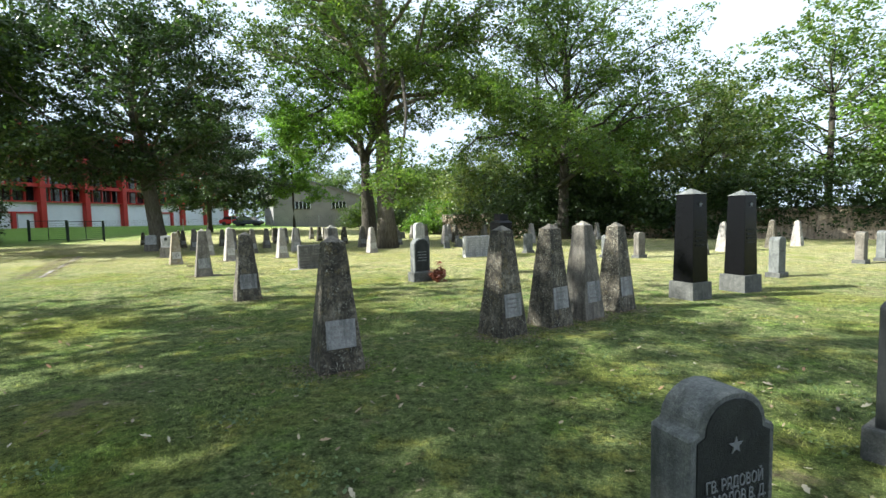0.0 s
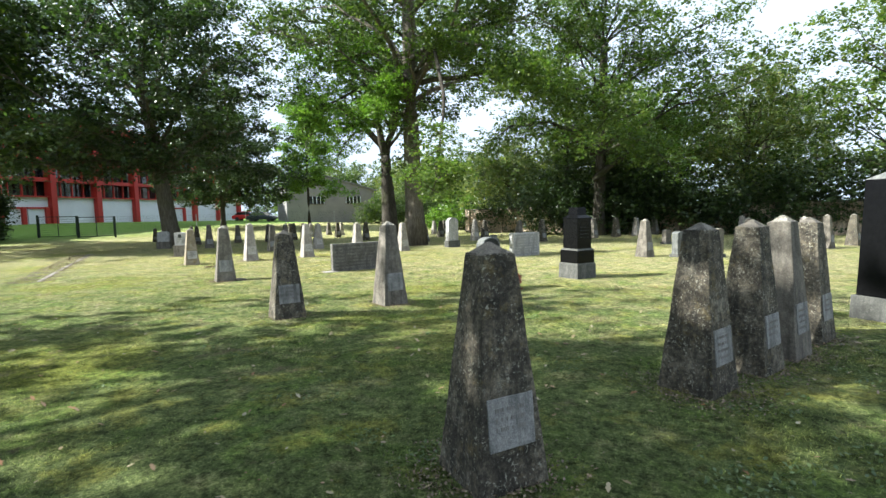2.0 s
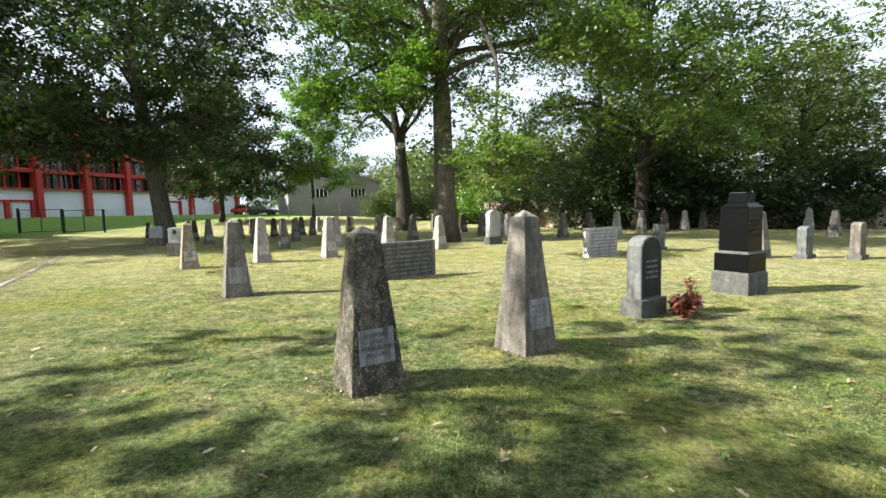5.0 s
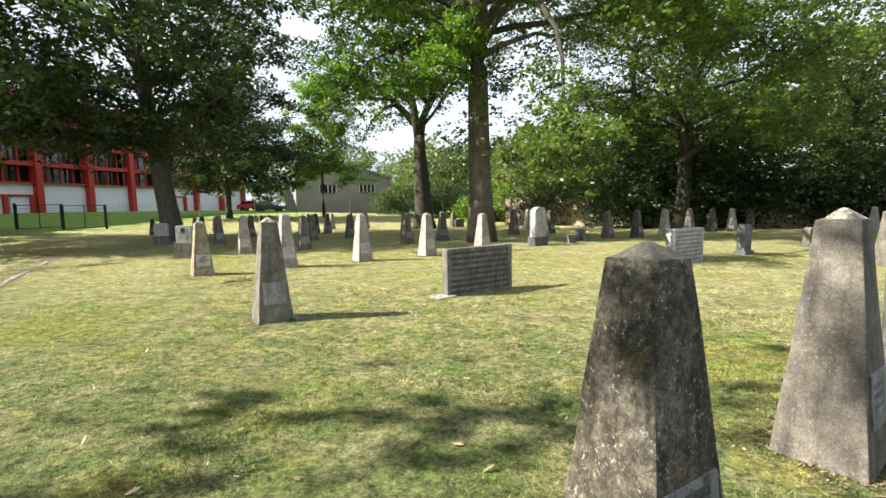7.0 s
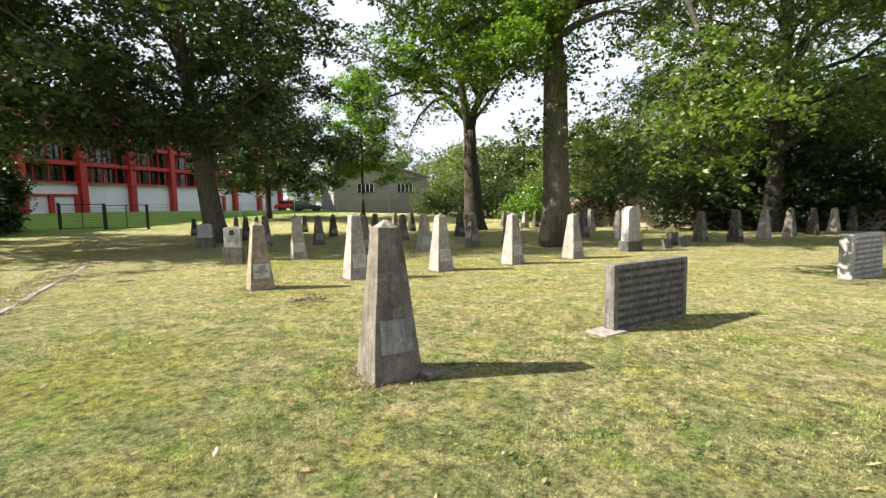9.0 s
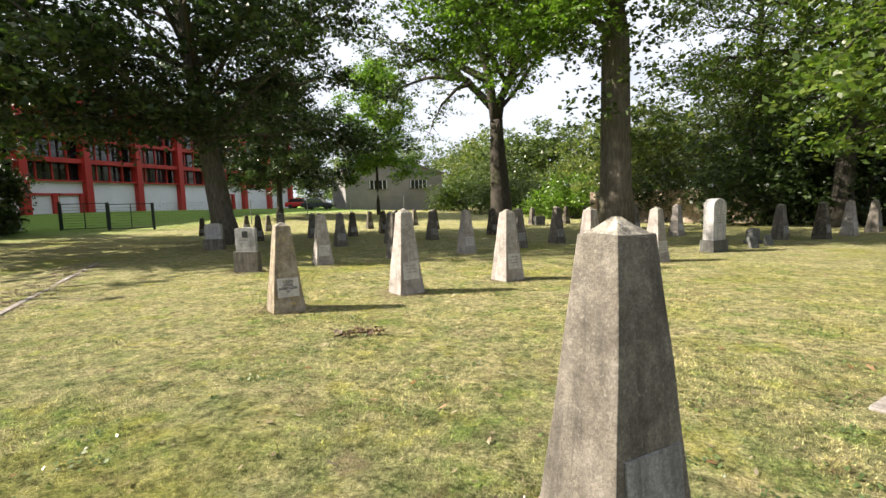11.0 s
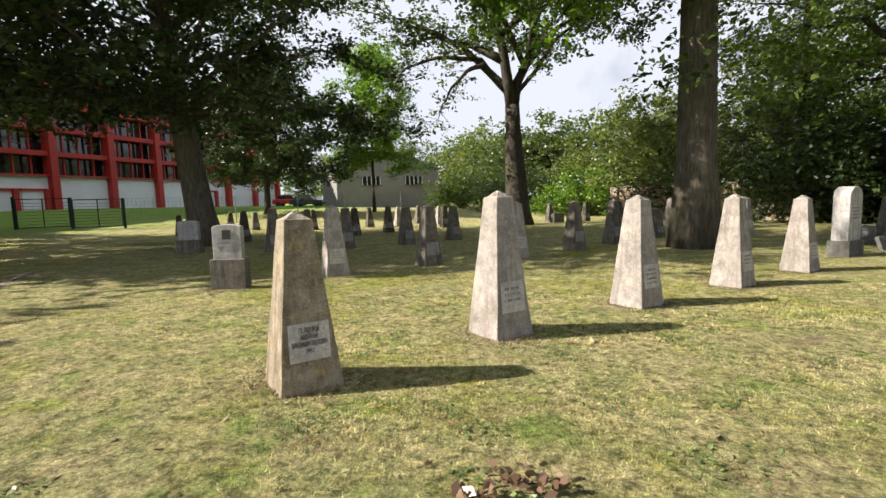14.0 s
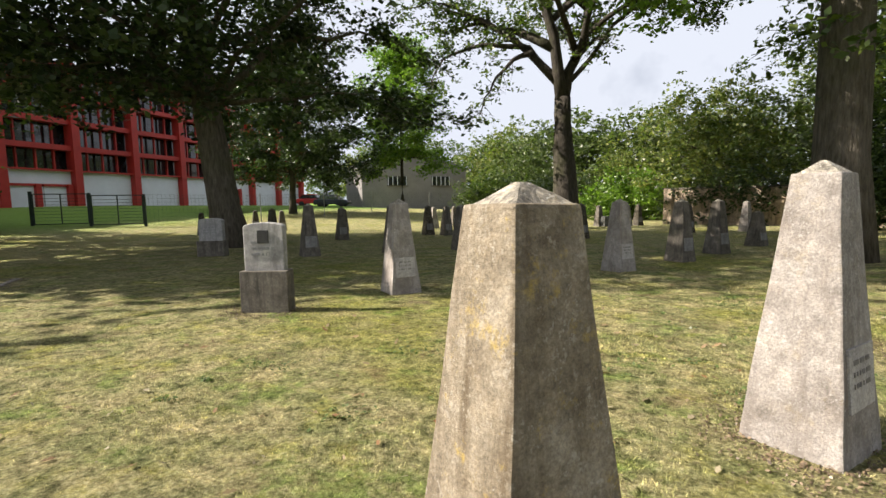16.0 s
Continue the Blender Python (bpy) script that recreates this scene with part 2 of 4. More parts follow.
# brighter copy of the oak leaf: sunlight put into the colour
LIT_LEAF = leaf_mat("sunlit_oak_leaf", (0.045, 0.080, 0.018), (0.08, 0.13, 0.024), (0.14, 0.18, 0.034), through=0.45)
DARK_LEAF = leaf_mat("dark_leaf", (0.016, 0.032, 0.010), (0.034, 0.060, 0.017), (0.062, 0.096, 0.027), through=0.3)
FRESH_LEAF = leaf_mat("fresh_leaf", (0.07, 0.13, 0.018), (0.11, 0.20, 0.025), (0.17, 0.26, 0.035), through=0.45)
YELLOW_LEAF = leaf_mat("yellowing_leaf", (0.075, 0.115, 0.030), (0.12, 0.155, 0.042), (0.20, 0.205, 0.055), through=0.4)
FAR_LEAF = leaf_mat("far_leaf", (0.045, 0.070, 0.022), (0.08, 0.115, 0.035), (0.13, 0.165, 0.055), through=0.35)
FALLEN_LEAF = leaf_mat("fallen_leaf", (0.20, 0.15, 0.08), (0.32, 0.27, 0.17), (0.20, 0.085, 0.03), (0.38, 0.34, 0.25), (0.13, 0.07, 0.032), through=0.15)
DRY_LEAF = leaf_mat("dry_leaf", (0.07, 0.04, 0.026), (0.14, 0.085, 0.055), (0.10, 0.06, 0.04), (0.22, 0.15, 0.11), through=0.15)
BARK = bark_mat("oak_bark", (0.055, 0.047, 0.038), (0.12, 0.104, 0.083), (0.20, 0.178, 0.145))
BARK_DARK = bark_mat("dark_bark", (0.03, 0.027, 0.022), (0.06, 0.053, 0.044), (0.11, 0.097, 0.08))
RED_PAINT = plain_mat("red_paint", (0.34, 0.024, 0.018), 0.55, 0.0, 0.14, 1.2)
WHITE_RENDER = plain_mat("white_render", (0.64, 0.66, 0.72), 0.85, 0.0, 0.07, 0.8, 0.004)
GREY_RENDER = plain_mat("grey_render", (0.20, 0.192, 0.185), 0.9, 0.0, 0.16, 0.7, 0.01)
WALL_RENDER = stone_mat("old_wall_render", (0.25, 0.19, 0.14), (0.42, 0.33, 0.25), (0.55, 0.45, 0.36), (0.13, 0.10, 0.075), (0.50, 0.44, 0.38), 0.4)
GLASS_DARK = plain_mat("dark_glass", (0.02, 0.022, 0.025), 0.08, 0.0, 0.3, 2.0, 0.0, 0.8)
METAL_GREEN = plain_mat("painted_steel", (0.022, 0.036, 0.032), 0.5, 0.4, 0.2, 5.0)
ZINC = plain_mat("zinc_steel", (0.30, 0.31, 0.31), 0.45, 0.8, 0.15, 5.0)
ROOFING = plain_mat("roofing", (0.16, 0.16, 0.165), 0.8, 0.0, 0.2, 2.0)
TYRE = plain_mat("tyre_rubber", (0.02, 0.02, 0.02), 0.85)
FLOWER = leaf_mat("dried_flower", (0.13, 0.035, 0.022), (0.21, 0.065, 0.042), (0.08, 0.03, 0.02), through=0.2)


# ---- building helpers ----
def ss(v):
    k = min(1.0, max(0.0, v))
    return k * k * (3 - 2 * k)


def ground_z(x, y):
    """The lie of the land: a slight fall away from the start, rising again beyond the fence."""
    q = -0.6 * x + 0.8 * y
    return 0.2249 + 0.00111 * x - 0.01336 * y + 0.9 * ss((q - 44) / 26) + 0.8 * ss((-x - 32) / 26) if q < 400 else 2.0


def obj(name, bm, mat, smooth=False):
    me = bpy.data.meshes.new(name)
    bm.normal_update()
    bm.to_mesh(me)
    bm.free()
    me.materials.append(mat)
    if smooth:
        me.polygons.foreach_set("use_smooth", [True] * len(me.polygons))
    return new(name, me)


def part(name, bm, mat, parent, label="", smooth=False):
    ob = obj(name, bm, mat, smooth)
    ob.parent = parent
    return tagged(ob, label)


def shared(name, mesh, parent, label="", m=None):
    """One more object on a mesh that is already there."""
    ob = new(name, mesh)
    ob.parent = parent
    if m is not None:
        ob.matrix_basis = m
    return tagged(ob, label)


def inscribed(mesh, parent, label="", m=None):
    """Lettering, too fine to pick apart, as one part."""
    return tagged(shared("inscription", mesh, parent, label, m), kind="stuff")


def thing(name, label, category, m, group="", kind=""):
    ob = tagged(new(name), label, category, group, kind)
    ob.empty_display_size = 0.1
    ob.matrix_basis = m
    return ob


def solid(bm, lower, upper):
    """A closed body between two rings of the same number of points."""
    a, b = [bm.verts.new(p) for p in lower], [bm.verts.new(p) for p in upper]
    n = len(a)
    bm.faces.new(a[::-1])
    bm.faces.new(b)
    for i in range(n):
        bm.faces.new((a[i], a[(i + 1) % n], b[(i + 1) % n], b[i]))


def box(bm, x0, x1, y0, y1, z0, z1):
    ring = [(x0, y0), (x1, y0), (x1, y1), (x0, y1)]
    solid(bm, [(*p, z0) for p in ring], [(*p, z1) for p in ring])


def bevelled(bm, width, segments=2):
    bmesh.ops.bevel(bm, geom=bm.edges[:], offset=width, segments=segments, affect="EDGES", profile=0.6)
    return bm


def boxed(x0, x1, y0, y1, z0, z1, bevel=0.0):
    bm = bmesh.new()
    box(bm, x0, x1, y0, y1, z0, z1)
    return bevelled(bm, bevel) if bevel else bm


def frustum(a, b, z0, z1, bevel=0.0):
    bm = bmesh.new()
    ring = [(-1, -1), (1, -1), (1, 1), (-1, 1)]
    solid(bm, [(x * a / 2, y * a / 2, z0) for x, y in ring], [(x * b / 2, y * b / 2, z1) for x, y in ring])
    return bevelled(bm, bevel) if bevel else bm


def slab_profile(profile, y0, y1, bevel=0.0):
    """A plate with an outline in x and z, between two y."""
    bm = bmesh.new()
    solid(bm, [(x, y0, z) for x, z in profile], [(x, y1, z) for x, z in profile])
    bmesh.ops.recalc_face_normals(bm, faces=bm.faces[:])
    return bevelled(bm, bevel, 1) if bevel else bm


def roughen(bm, amount, scale, cuts=0):
    if cuts:
        bmesh.ops.subdivide_edges(bm, edges=bm.edges[:], cuts=cuts, use_grid_fill=True)
    for v in bm.verts:
        v.co += amount * noise.noise_vector(v.co * scale)
    return bm


def tube(bm, points, radii, sides=8):
    rings = []
    for i, (p, r) in enumerate(zip(points, radii)):
        a, b = points[max(0, i - 1)], points[min(len(points) - 1, i + 1)]
        q = (Vector(b) - Vector(a)).to_track_quat("Z", "X")
        rings.append([bm.verts.new(Vector(p) + q @ Vector((r * math.cos(6.2832 * k / sides), r * math.sin(6.2832 * k / sides), 0))) for k in range(sides)])
    for r0, r1 in zip(rings, rings[1:]):
        for k in range(sides):
            bm.faces.new((r0[k], r0[(k + 1) % sides], r1[(k + 1) % sides], r1[k]))
    bm.faces.new(rings[0][::-1])
    bm.faces.new(rings[-1])


def text_mesh(body, size, width):
    """Letters as a thin mesh in the x-z plane, facing -y, centred, lines downwards."""
    cu = bpy.data.curves.new("letters", "FONT")
    cu.body, cu.size, cu.align_x, cu.extrude, cu.space_line = body, size, "CENTER", 0.002, 0.95
    tmp = new("letters", cu)
    me = bpy.data.meshes.new_from_object(tmp)
    bpy.data.objects.remove(tmp)
    me.transform(Matrix.Rotation(radians(90), 4, "X"))
    xs = [v.co.x for v in me.vertices]
    if xs and max(xs) - min(xs) > width:
        me.transform(Matrix.Diagonal((width / (max(xs) - min(xs)), 1, 1, 1)))
    return me


def polys(name, verts, faces, mat):
    """A mesh object from arrays of points and of faces with the same number of corners."""
    me = bpy.data.meshes.new(name)
    nf, k = faces.shape
    me.vertices.add(len(verts))
    me.vertices.foreach_set("co", np.ascontiguousarray(verts, np.float32).ravel())
    me.loops.add(nf * k)
    me.loops.foreach_set("vertex_index", np.ascontiguousarray(faces, np.int32).ravel())
    me.polygons.add(nf)
    me.polygons.foreach_set("loop_start", np.arange(0, nf * k, k, dtype=np.int32))
    me.update(calc_edges=True)
    me.validate()
    me.materials.append(mat)
    return new(name, me)


RNG = np.random.default_rng(7)


def leaf_cloud(centres, spreads, counts, size, flat=0.75, tuft=0):
    """Folded leaf blades scattered round clump centres: points, and quads of which each has its own island.
    tuft: how many leaves sit together at one twig's end."""
    if tuft:
        counts = [max(1, int(n / tuft)) for n in counts]
        spreads = [tuple(1.2 * v for v in s) for s in spreads]
    where = np.concatenate([np.array(c) + RNG.normal(0, 1, (n, 3)) * np.array(s) for c, s, n in zip(centres, spreads, counts)])
    if tuft:
        where = np.repeat(where, tuft, 0)
        where = where + RNG.normal(0, 1, where.shape) * size * np.array((0.85, 0.85, 0.5))
    n = len(where)
    d = RNG.normal(0, 1, (n, 3))
    d[:, 2] *= 0.5
    d /= np.linalg.norm(d, axis=1)[:, None]
    up = RNG.normal(0, 0.6, (n, 3)) + (0, 0, flat)
    side = np.cross(d, up)
    side /= np.linalg.norm(side, axis=1)[:, None] + 1e-9
    lift = np.cross(side, d)
    s = size * RNG.uniform(0.6, 1.35, (n, 1))
    tip, mid = where + d * s * 0.6, where + lift * s * 0.10
    pts = np.stack([where - d * s * 0.6, mid + side * s * 0.36, tip, mid - side * s * 0.36], 1).reshape(-1, 3)
    return pts, np.arange(4 * n).reshape(n, 4)


def curve_to(a, b, sag, steps=7):
    a, b = Vector(a), Vector(b)
    out = []
    for i in range(steps):
        k = i / (steps - 1)
        p = a.lerp(b, k)
        p.z += sag * math.sin(math.pi * k) * (b - a).length
        p += Vector((random.uniform(-1, 1), random.uniform(-1, 1), random.uniform(-1, 1))) * 0.035 * (b - a).length * math.sin(math.pi * k)
        out.append(p)
    return out


def tree(name, label, x, y, height, radius, crown, leaves, leaf_size, leaf, bark=BARK, lean=(0, 0), trunk_top=0.5, limbs=14, extra=(), fork=False, clump=1.0, seed=1, sides=14):
    """A tapered trunk with root flare, limbs that end in leaf clumps, and a crown of single blades.
    crown: radius across, lowest and highest height of the foliage."""
    random.seed(seed)
    z = ground_z(x, y)
    root = thing(name, label, "tree", pose(x, y, z))
    width, low, high = crown
    bm = bmesh.new()
    top = height * trunk_top
    line, radii = [], []
    for i in range(9):
        k = i / 8
        line.append((lean[0] * top * k + 0.12 * math.sin(3 * k + seed) * k, lean[1] * top * k + 0.10 * math.sin(4 * k + 2 * seed) * k, -0.15 + (top + 0.15) * k))
        radii.append(radius * ((1 - 0.45 * k) + 0.38 * math.exp(-k * top / 0.4)))
    tube(bm, line, radii, sides)
    for v in bm.verts:
        a = math.atan2(v.co.y, v.co.x)
        v.co.xy *= 1 + 0.07 * math.sin(5 * a + seed) * math.exp(-max(0, v.co.z) / 1.2) + 0.05 * noise.noise(v.co * 1.3)
    centres, spreads = [], []
    forks = []
    if fork:
        for dx in (-1, 1):
            pts = curve_to(Vector(line[-1]) - Vector((0, 0, 0.5)), Vector(line[-1]) + Vector((dx * 2.3 + 0.4, 0.8 * dx, height * 0.42)), 0.02)
            tube(bm, pts, [radius * (0.46 - 0.05 * (dx > 0) - 0.34 * j / 6) for j in range(7)], 10)
            forks.append(pts)

    def on_trunk(h):
        if forks and h > top:
            pts = random.choice(forks)
            k = min(5.9, max(0.6, 6 * (h - top) / (height * 0.42)))
            return pts[int(k)].lerp(pts[int(k) + 1], k - int(k))
        for p, q in zip(line, line[1:]):
            if p[2] <= h <= q[2]:
                return Vector(p).lerp(Vector(q), (h - p[2]) / (q[2] - p[2]))
        return Vector(line[-1])

    def leafy(c, size):
        if c.z > low * 0.9:
            centres.append(c)
            k2 = random.uniform(0.65, 1.3) * size
            spreads.append((0.29 * clump * k2, 0.29 * clump * k2, 0.20 * clump * k2))

    for i in range(limbs):
        k = (i + 0.5) / limbs
        a = 2.39996 * i + seed + random.uniform(-0.4, 0.4)
        h = low + (high - low) * (0.05 + 0.9 * k) + random.uniform(-0.5, 0.5)
        w = width * math.sqrt(max(0.06, 1 - (2 * k - 0.8) ** 2 / 1.55)) * random.uniform(0.6, 1.08)
        end = Vector((math.cos(a) * w + lean[0] * h, math.sin(a) * w + lean[1] * h, h))
        start = on_trunk(min(top * 0.99 if not forks else high - 3.0, max(low * 0.55, top * 0.42, h - w * random.uniform(0.2, 0.75))))
        pts = curve_to(start, end, random.uniform(0.02, 0.13))
        r0 = radius * random.uniform(0.16, 0.34) * (1.1 - 0.5 * k)
        tube(bm, pts, [r0 * (1 - 0.86 * j / 6) for j in range(7)], 7)
        leafy(end, 1.2)
        for j in (2, 3, 4, 5, 6):
            for _ in range(2 if j < 6 else 3):
                reach = clump * random.uniform(0.9, 2.1) * (0.6 + 0.1 * j)
                d = Vector((random.gauss(0, 1), random.gauss(0, 1), random.gauss(0.0, 0.45)))
                d = (d.normalized() + 0.4 * (pts[j] - pts[j - 1]).normalized()) * reach
                tip = pts[j] + d
                sub = curve_to(pts[j], tip, random.uniform(-0.05, 0.12), 4)
                tube(bm, sub, [r0 * 0.26, r0 * 0.19, r0 * 0.11, 0.012], 5)
                leafy(tip, 1.0)
                if j > 2 or random.random() < 0.4:
                    leafy(sub[2] + Vector((random.gauss(0, 0.4), random.gauss(0, 0.4), random.gauss(-0.1, 0.3))) * clump, 0.9)
    for c, s in extra:
        centres.append(Vector(c) - Vector((x, y, z)))
        spreads.append(s)
    part("trunk", bm, bark, root, "", True)
    weight = np.array([s[0] * s[1] * s[2] for s in spreads]) ** 0.6
    counts = np.maximum(12, (leaves * weight / weight.sum()).astype(int))
    pts, faces = leaf_cloud(centres, spreads, counts, leaf_size, 0.75, 6)
    ob = polys("crown", pts, faces, leaf)
    ob.parent = root
    return root


def hanging_limb(parent, base, points, leaf, leaves, size, spread, bare=0.33):
    """A long bough that reaches out from a tree and droops, with its own foliage."""
    origin = parent.matrix_basis.translation
    bm = bmesh.new()
    line = [Vector(p) - origin for p in points]
    full = []
    for p, q in zip(line, line[1:]):
        full += [p.lerp(q, k / 4) + Vector((random.uniform(-1, 1), random.uniform(-1, 1), random.uniform(-1, 1))) * 0.06 for k in range(4)]
    full.append(line[-1])
    n = len(full)
    tube(bm, full, [base * (1 - 0.93 * k / (n - 1)) for k in range(n)], 7)
    centres = []
    for p in full[int(n * bare):]:
        for _ in range(4):
            e = p + Vector((random.gauss(0, 0.55), random.gauss(0, 0.55), random.gauss(-0.15, 0.45)))
            tube(bm, curve_to(p, e, 0.03, 4), [0.018, 0.014, 0.01, 0.006], 5)
            centres.append(e)
    part("bough", bm, BARK_DARK, parent, "", True)
    pts, faces = leaf_cloud(centres, [(spread, spread, spread * 0.6)] * len(centres), [leaves // len(centres)] * len(centres), size, 0.75, 9)
    polys("bough_foliage", pts, faces, leaf).parent = parent


def shrub(name, label, x, y, wide, deep, high, leaves, leaf_size, leaf, seed=1, z0=0.1, turn=0.0, category="shrub"):
    """A bush: several stems from the ground and an uneven mass of leaf clumps."""
    random.seed(seed)
    root = thing(name, label, category, pose(x, y, ground_z(x, y), 0, 0, turn))
    centres, spreads = [], []
    for i in range(26):
        a, r = random.uniform(0, 6.283), math.sqrt(random.random())
        u, v = math.cos(a) * r * wide, math.sin(a) * r * deep
        h = high * random.uniform(0.12, 1.0) * (1 - 0.45 * r * r)
        c = Vector((u, v, max(z0, h)))
        if i < 9:
            bm = bmesh.new()
            tube(bm, curve_to((u * 0.25, v * 0.25, -0.1), c, 0.02, 5), [0.06, 0.05, 0.04, 0.03, 0.015], 6)
            part("stem", bm, BARK_DARK, root)
        centres.append(c)
        k = random.uniform(0.6, 1.1)
        spreads.append((wide * 0.2 * k, deep * 0.24 * k, high * 0.12 * k))
    counts = np.full(len(centres), leaves // len(centres))
    pts, faces = leaf_cloud(centres, spreads, counts, leaf_size, 0.75, 6)
    ob = polys("foliage", pts, faces, leaf)
    ob.parent = root
    return root


# ---- the ground ----
def ground_sheet():
    u = np.linspace(-1, 1, 241)
    step = np.sign(u) * (38 * np.abs(u) + 820 * np.abs(u) ** 6)
    gx, gy = np.meshgrid(step - 10, step + 18, indexing="ij")
    gz = np.array([ground_z(a, b) + 0.018 * noise.noise(Vector((a * 0.9, b * 0.9, 0))) for a, b in zip(gx.ravel(), gy.ravel())])
    pts = np.stack([gx.ravel(), gy.ravel(), gz], 1)
    i = np.arange(241 * 241).reshape(241, 241)
    faces = np.stack([i[:-1, :-1], i[1:, :-1], i[1:, 1:], i[:-1, 1:]], -1).reshape(-1, 4)
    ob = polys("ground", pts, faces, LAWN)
    ob.data.polygons.foreach_set("use_smooth", [True] * len(ob.data.polygons))
    tagged(ob, "mown cemetery lawn with moss, straw and bare patches", "lawn", kind="structure")


ground_sheet()


def grass(count, reach, size):
    """Short mown blades along the strip that is walked."""
    k = RNG.uniform(-0.25, 1.25, count)
    across = RNG.normal(0, 1, count) * reach
    cx, cy = -14.4 * k + 1.5, 14.0 * k + 3.0
    x, y = cx + across * 0.72 + RNG.normal(0, 1.2, count), cy + across * 0.69 + RNG.normal(0, 1.2, count)
    z = 0.2249 + 0.00111 * x - 0.01336 * y - 0.012
    lean = RNG.normal(0, 0.6, (count, 2))
    h = size * RNG.uniform(0.5, 1.5, count)
    a = RNG.uniform(0, 6.283, count)
    w = 0.0025 + 0.0025 * RNG.random(count)
    p0 = np.stack([x + np.cos(a) * w, y + np.sin(a) * w, z], 1)
    p1 = np.stack([x - np.cos(a) * w, y - np.sin(a) * w, z], 1)
    p2 = np.stack([x + lean[:, 0] * h, y + lean[:, 1] * h, z + h], 1)
    pts = np.stack([p0, p1, p2], 1).reshape(-1, 3)
    ob = polys("grass", pts, np.arange(3 * count).reshape(count, 3), BLADE)
    tagged(ob, "short mown grass blades, green and straw", "grass", kind="stuff")


grass(1100000, 4.0, 0.024)

# ---- obelisks ----
B, T, TALL = 0.455, 0.20, 1.30  # base side, top side, height to the tip


def obelisk_mesh(kind, mat, seed):
    """Shaft and cap of one cast concrete obelisk."""
    noise.seed_set(seed)
    bm = frustum(T + (B - T) * (TALL + 0.065) / (TALL - 0.055), T, -0.12, TALL - 0.055, 0.010)
    bm = roughen(bm, 0.007, 6.0, 5)
    shaft = obj("shaft", bm, mat)
    bm = bmesh.new()
    ring = [(-1, -1), (1, -1), (1, 1), (-1, 1)]
    lower = [bm.verts.new((x * T / 2 * 0.985, y * T / 2 * 0.985, TALL - 0.066)) for x, y in ring]
    tip = [bm.verts.new((x * 0.012, y * 0.012, TALL)) for x, y in ring]
    bm.faces.new(lower[::-1])
    bm.faces.new(tip)
    for i in range(4):
        bm.faces.new((lower[i], lower[(i + 1) % 4], tip[(i + 1) % 4], tip[i]))
    cap = obj("cap", roughen(bm, 0.006, 11.0, 5), CONCRETE_GREY if kind == "dark" else CAP_STONE)
    meshes = shaft.data, cap.data
    bpy.data.objects.remove(shaft)
    bpy.data.objects.remove(cap)
    return meshes


OBELISKS = {
    "dark": [obelisk_mesh("dark", CONCRETE_DARK, s) for s in (3, 11, 19)],
    "grey": [obelisk_mesh("grey", CONCRETE_GREY, s) for s in (5, 13, 23)],
    "pale": [obelisk_mesh("pale", CONCRETE_PALE, s) for s in (7, 17, 29)],
    "ochre": [obelisk_mesh("ochre", CONCRETE_OCHRE, s) for s in (31,)],
}
SLOPE = math.degrees(math.atan((B - T) / 2 / (TALL - 0.055)))
panel_bm = roughen(boxed(-0.145, 0.145, -0.003, 0.012, 0.0, 0.27, 0.0025), 0.0022, 14.0, 3)
panel_ob = obj("plaque", panel_bm, PANEL)
PANEL_MESH = panel_ob.data
PANEL_PALE_MESH = PANEL_MESH.copy()
PANEL_PALE_MESH.materials[0] = PANEL_PALE
bpy.data.objects.remove(panel_ob)


def bars_mesh(rows, width, pitch, high, seed, mat, columns=1):
    """Rows of worn, unreadable lettering as plain raised bars."""
    random.seed(seed)
    bm = bmesh.new()
    for r in range(rows):
        for c in range(columns):
            x = -width / 2 + c * width / columns
            end = -width / 2 + (c + 1) * width / columns - 0.012
            while x < end - 0.01:
                w = min(random.uniform(0.004, 0.012), end - x)
                box(bm, x, x + w, -0.002, 0.002, -r * pitch - high, -r * pitch)
                x += w + (random.uniform(0.004, 0.007) if random.random() < 0.78 else 0.024)
    me = bpy.data.meshes.new("letters")
    bm.to_mesh(me)
    bm.free()
    me.materials.append(mat)
    return me


WORN = [bars_mesh(3 + s % 2, 0.20, 0.05, 0.020, s, LETTER_WORN) for s in range(4)]
LABELS = {
    "dark": "weathered dark concrete obelisk gravestone with lichen, on the lawn",
    "grey": "grey weathered concrete obelisk gravestone on the lawn",
    "pale": "pale beige concrete obelisk gravestone on the lawn",
    "ochre": "ochre concrete obelisk gravestone with yellow lichen on the lawn",
}


def obelisk(x, y, tall, kind, i, turn=50.0, letters="", plaque_z=0.24, far=False, wide=1.0):
    ob = thing("obelisk_gravestone", LABELS[kind], "gravestone", pose(x, y, ground_z(x, y) - 0.01, 0, 0, turn), "obelisk gravestones")
    ob.scale = (wide, wide, tall / TALL)
    shaft, cap = OBELISKS[kind][i % len(OBELISKS[kind])]
    shared("shaft", shaft, ob)
    shared("cap", cap, ob)
    depth = -(B / 2 - (B - T) / 2 * plaque_z / (TALL - 0.055))
    at = pose(0, depth - 0.006, plaque_z, -SLOPE, 0, 0)
    plaque = shared("plaque", PANEL_MESH if kind in ("dark", "grey") else PANEL_PALE_MESH, ob, "smooth paler inscription panel", at)
    if letters:
        me = text_mesh(letters, 0.052, 0.25)
        me.materials.append(LETTER_DARK)
        inscribed(me, plaque, "dark engraved inscription", pose(0, -0.006, 0.205))
    elif not far:
        inscribed(WORN[i % 4], plaque, "worn dark inscription", pose(0, -0.005, 0.22))
    return ob


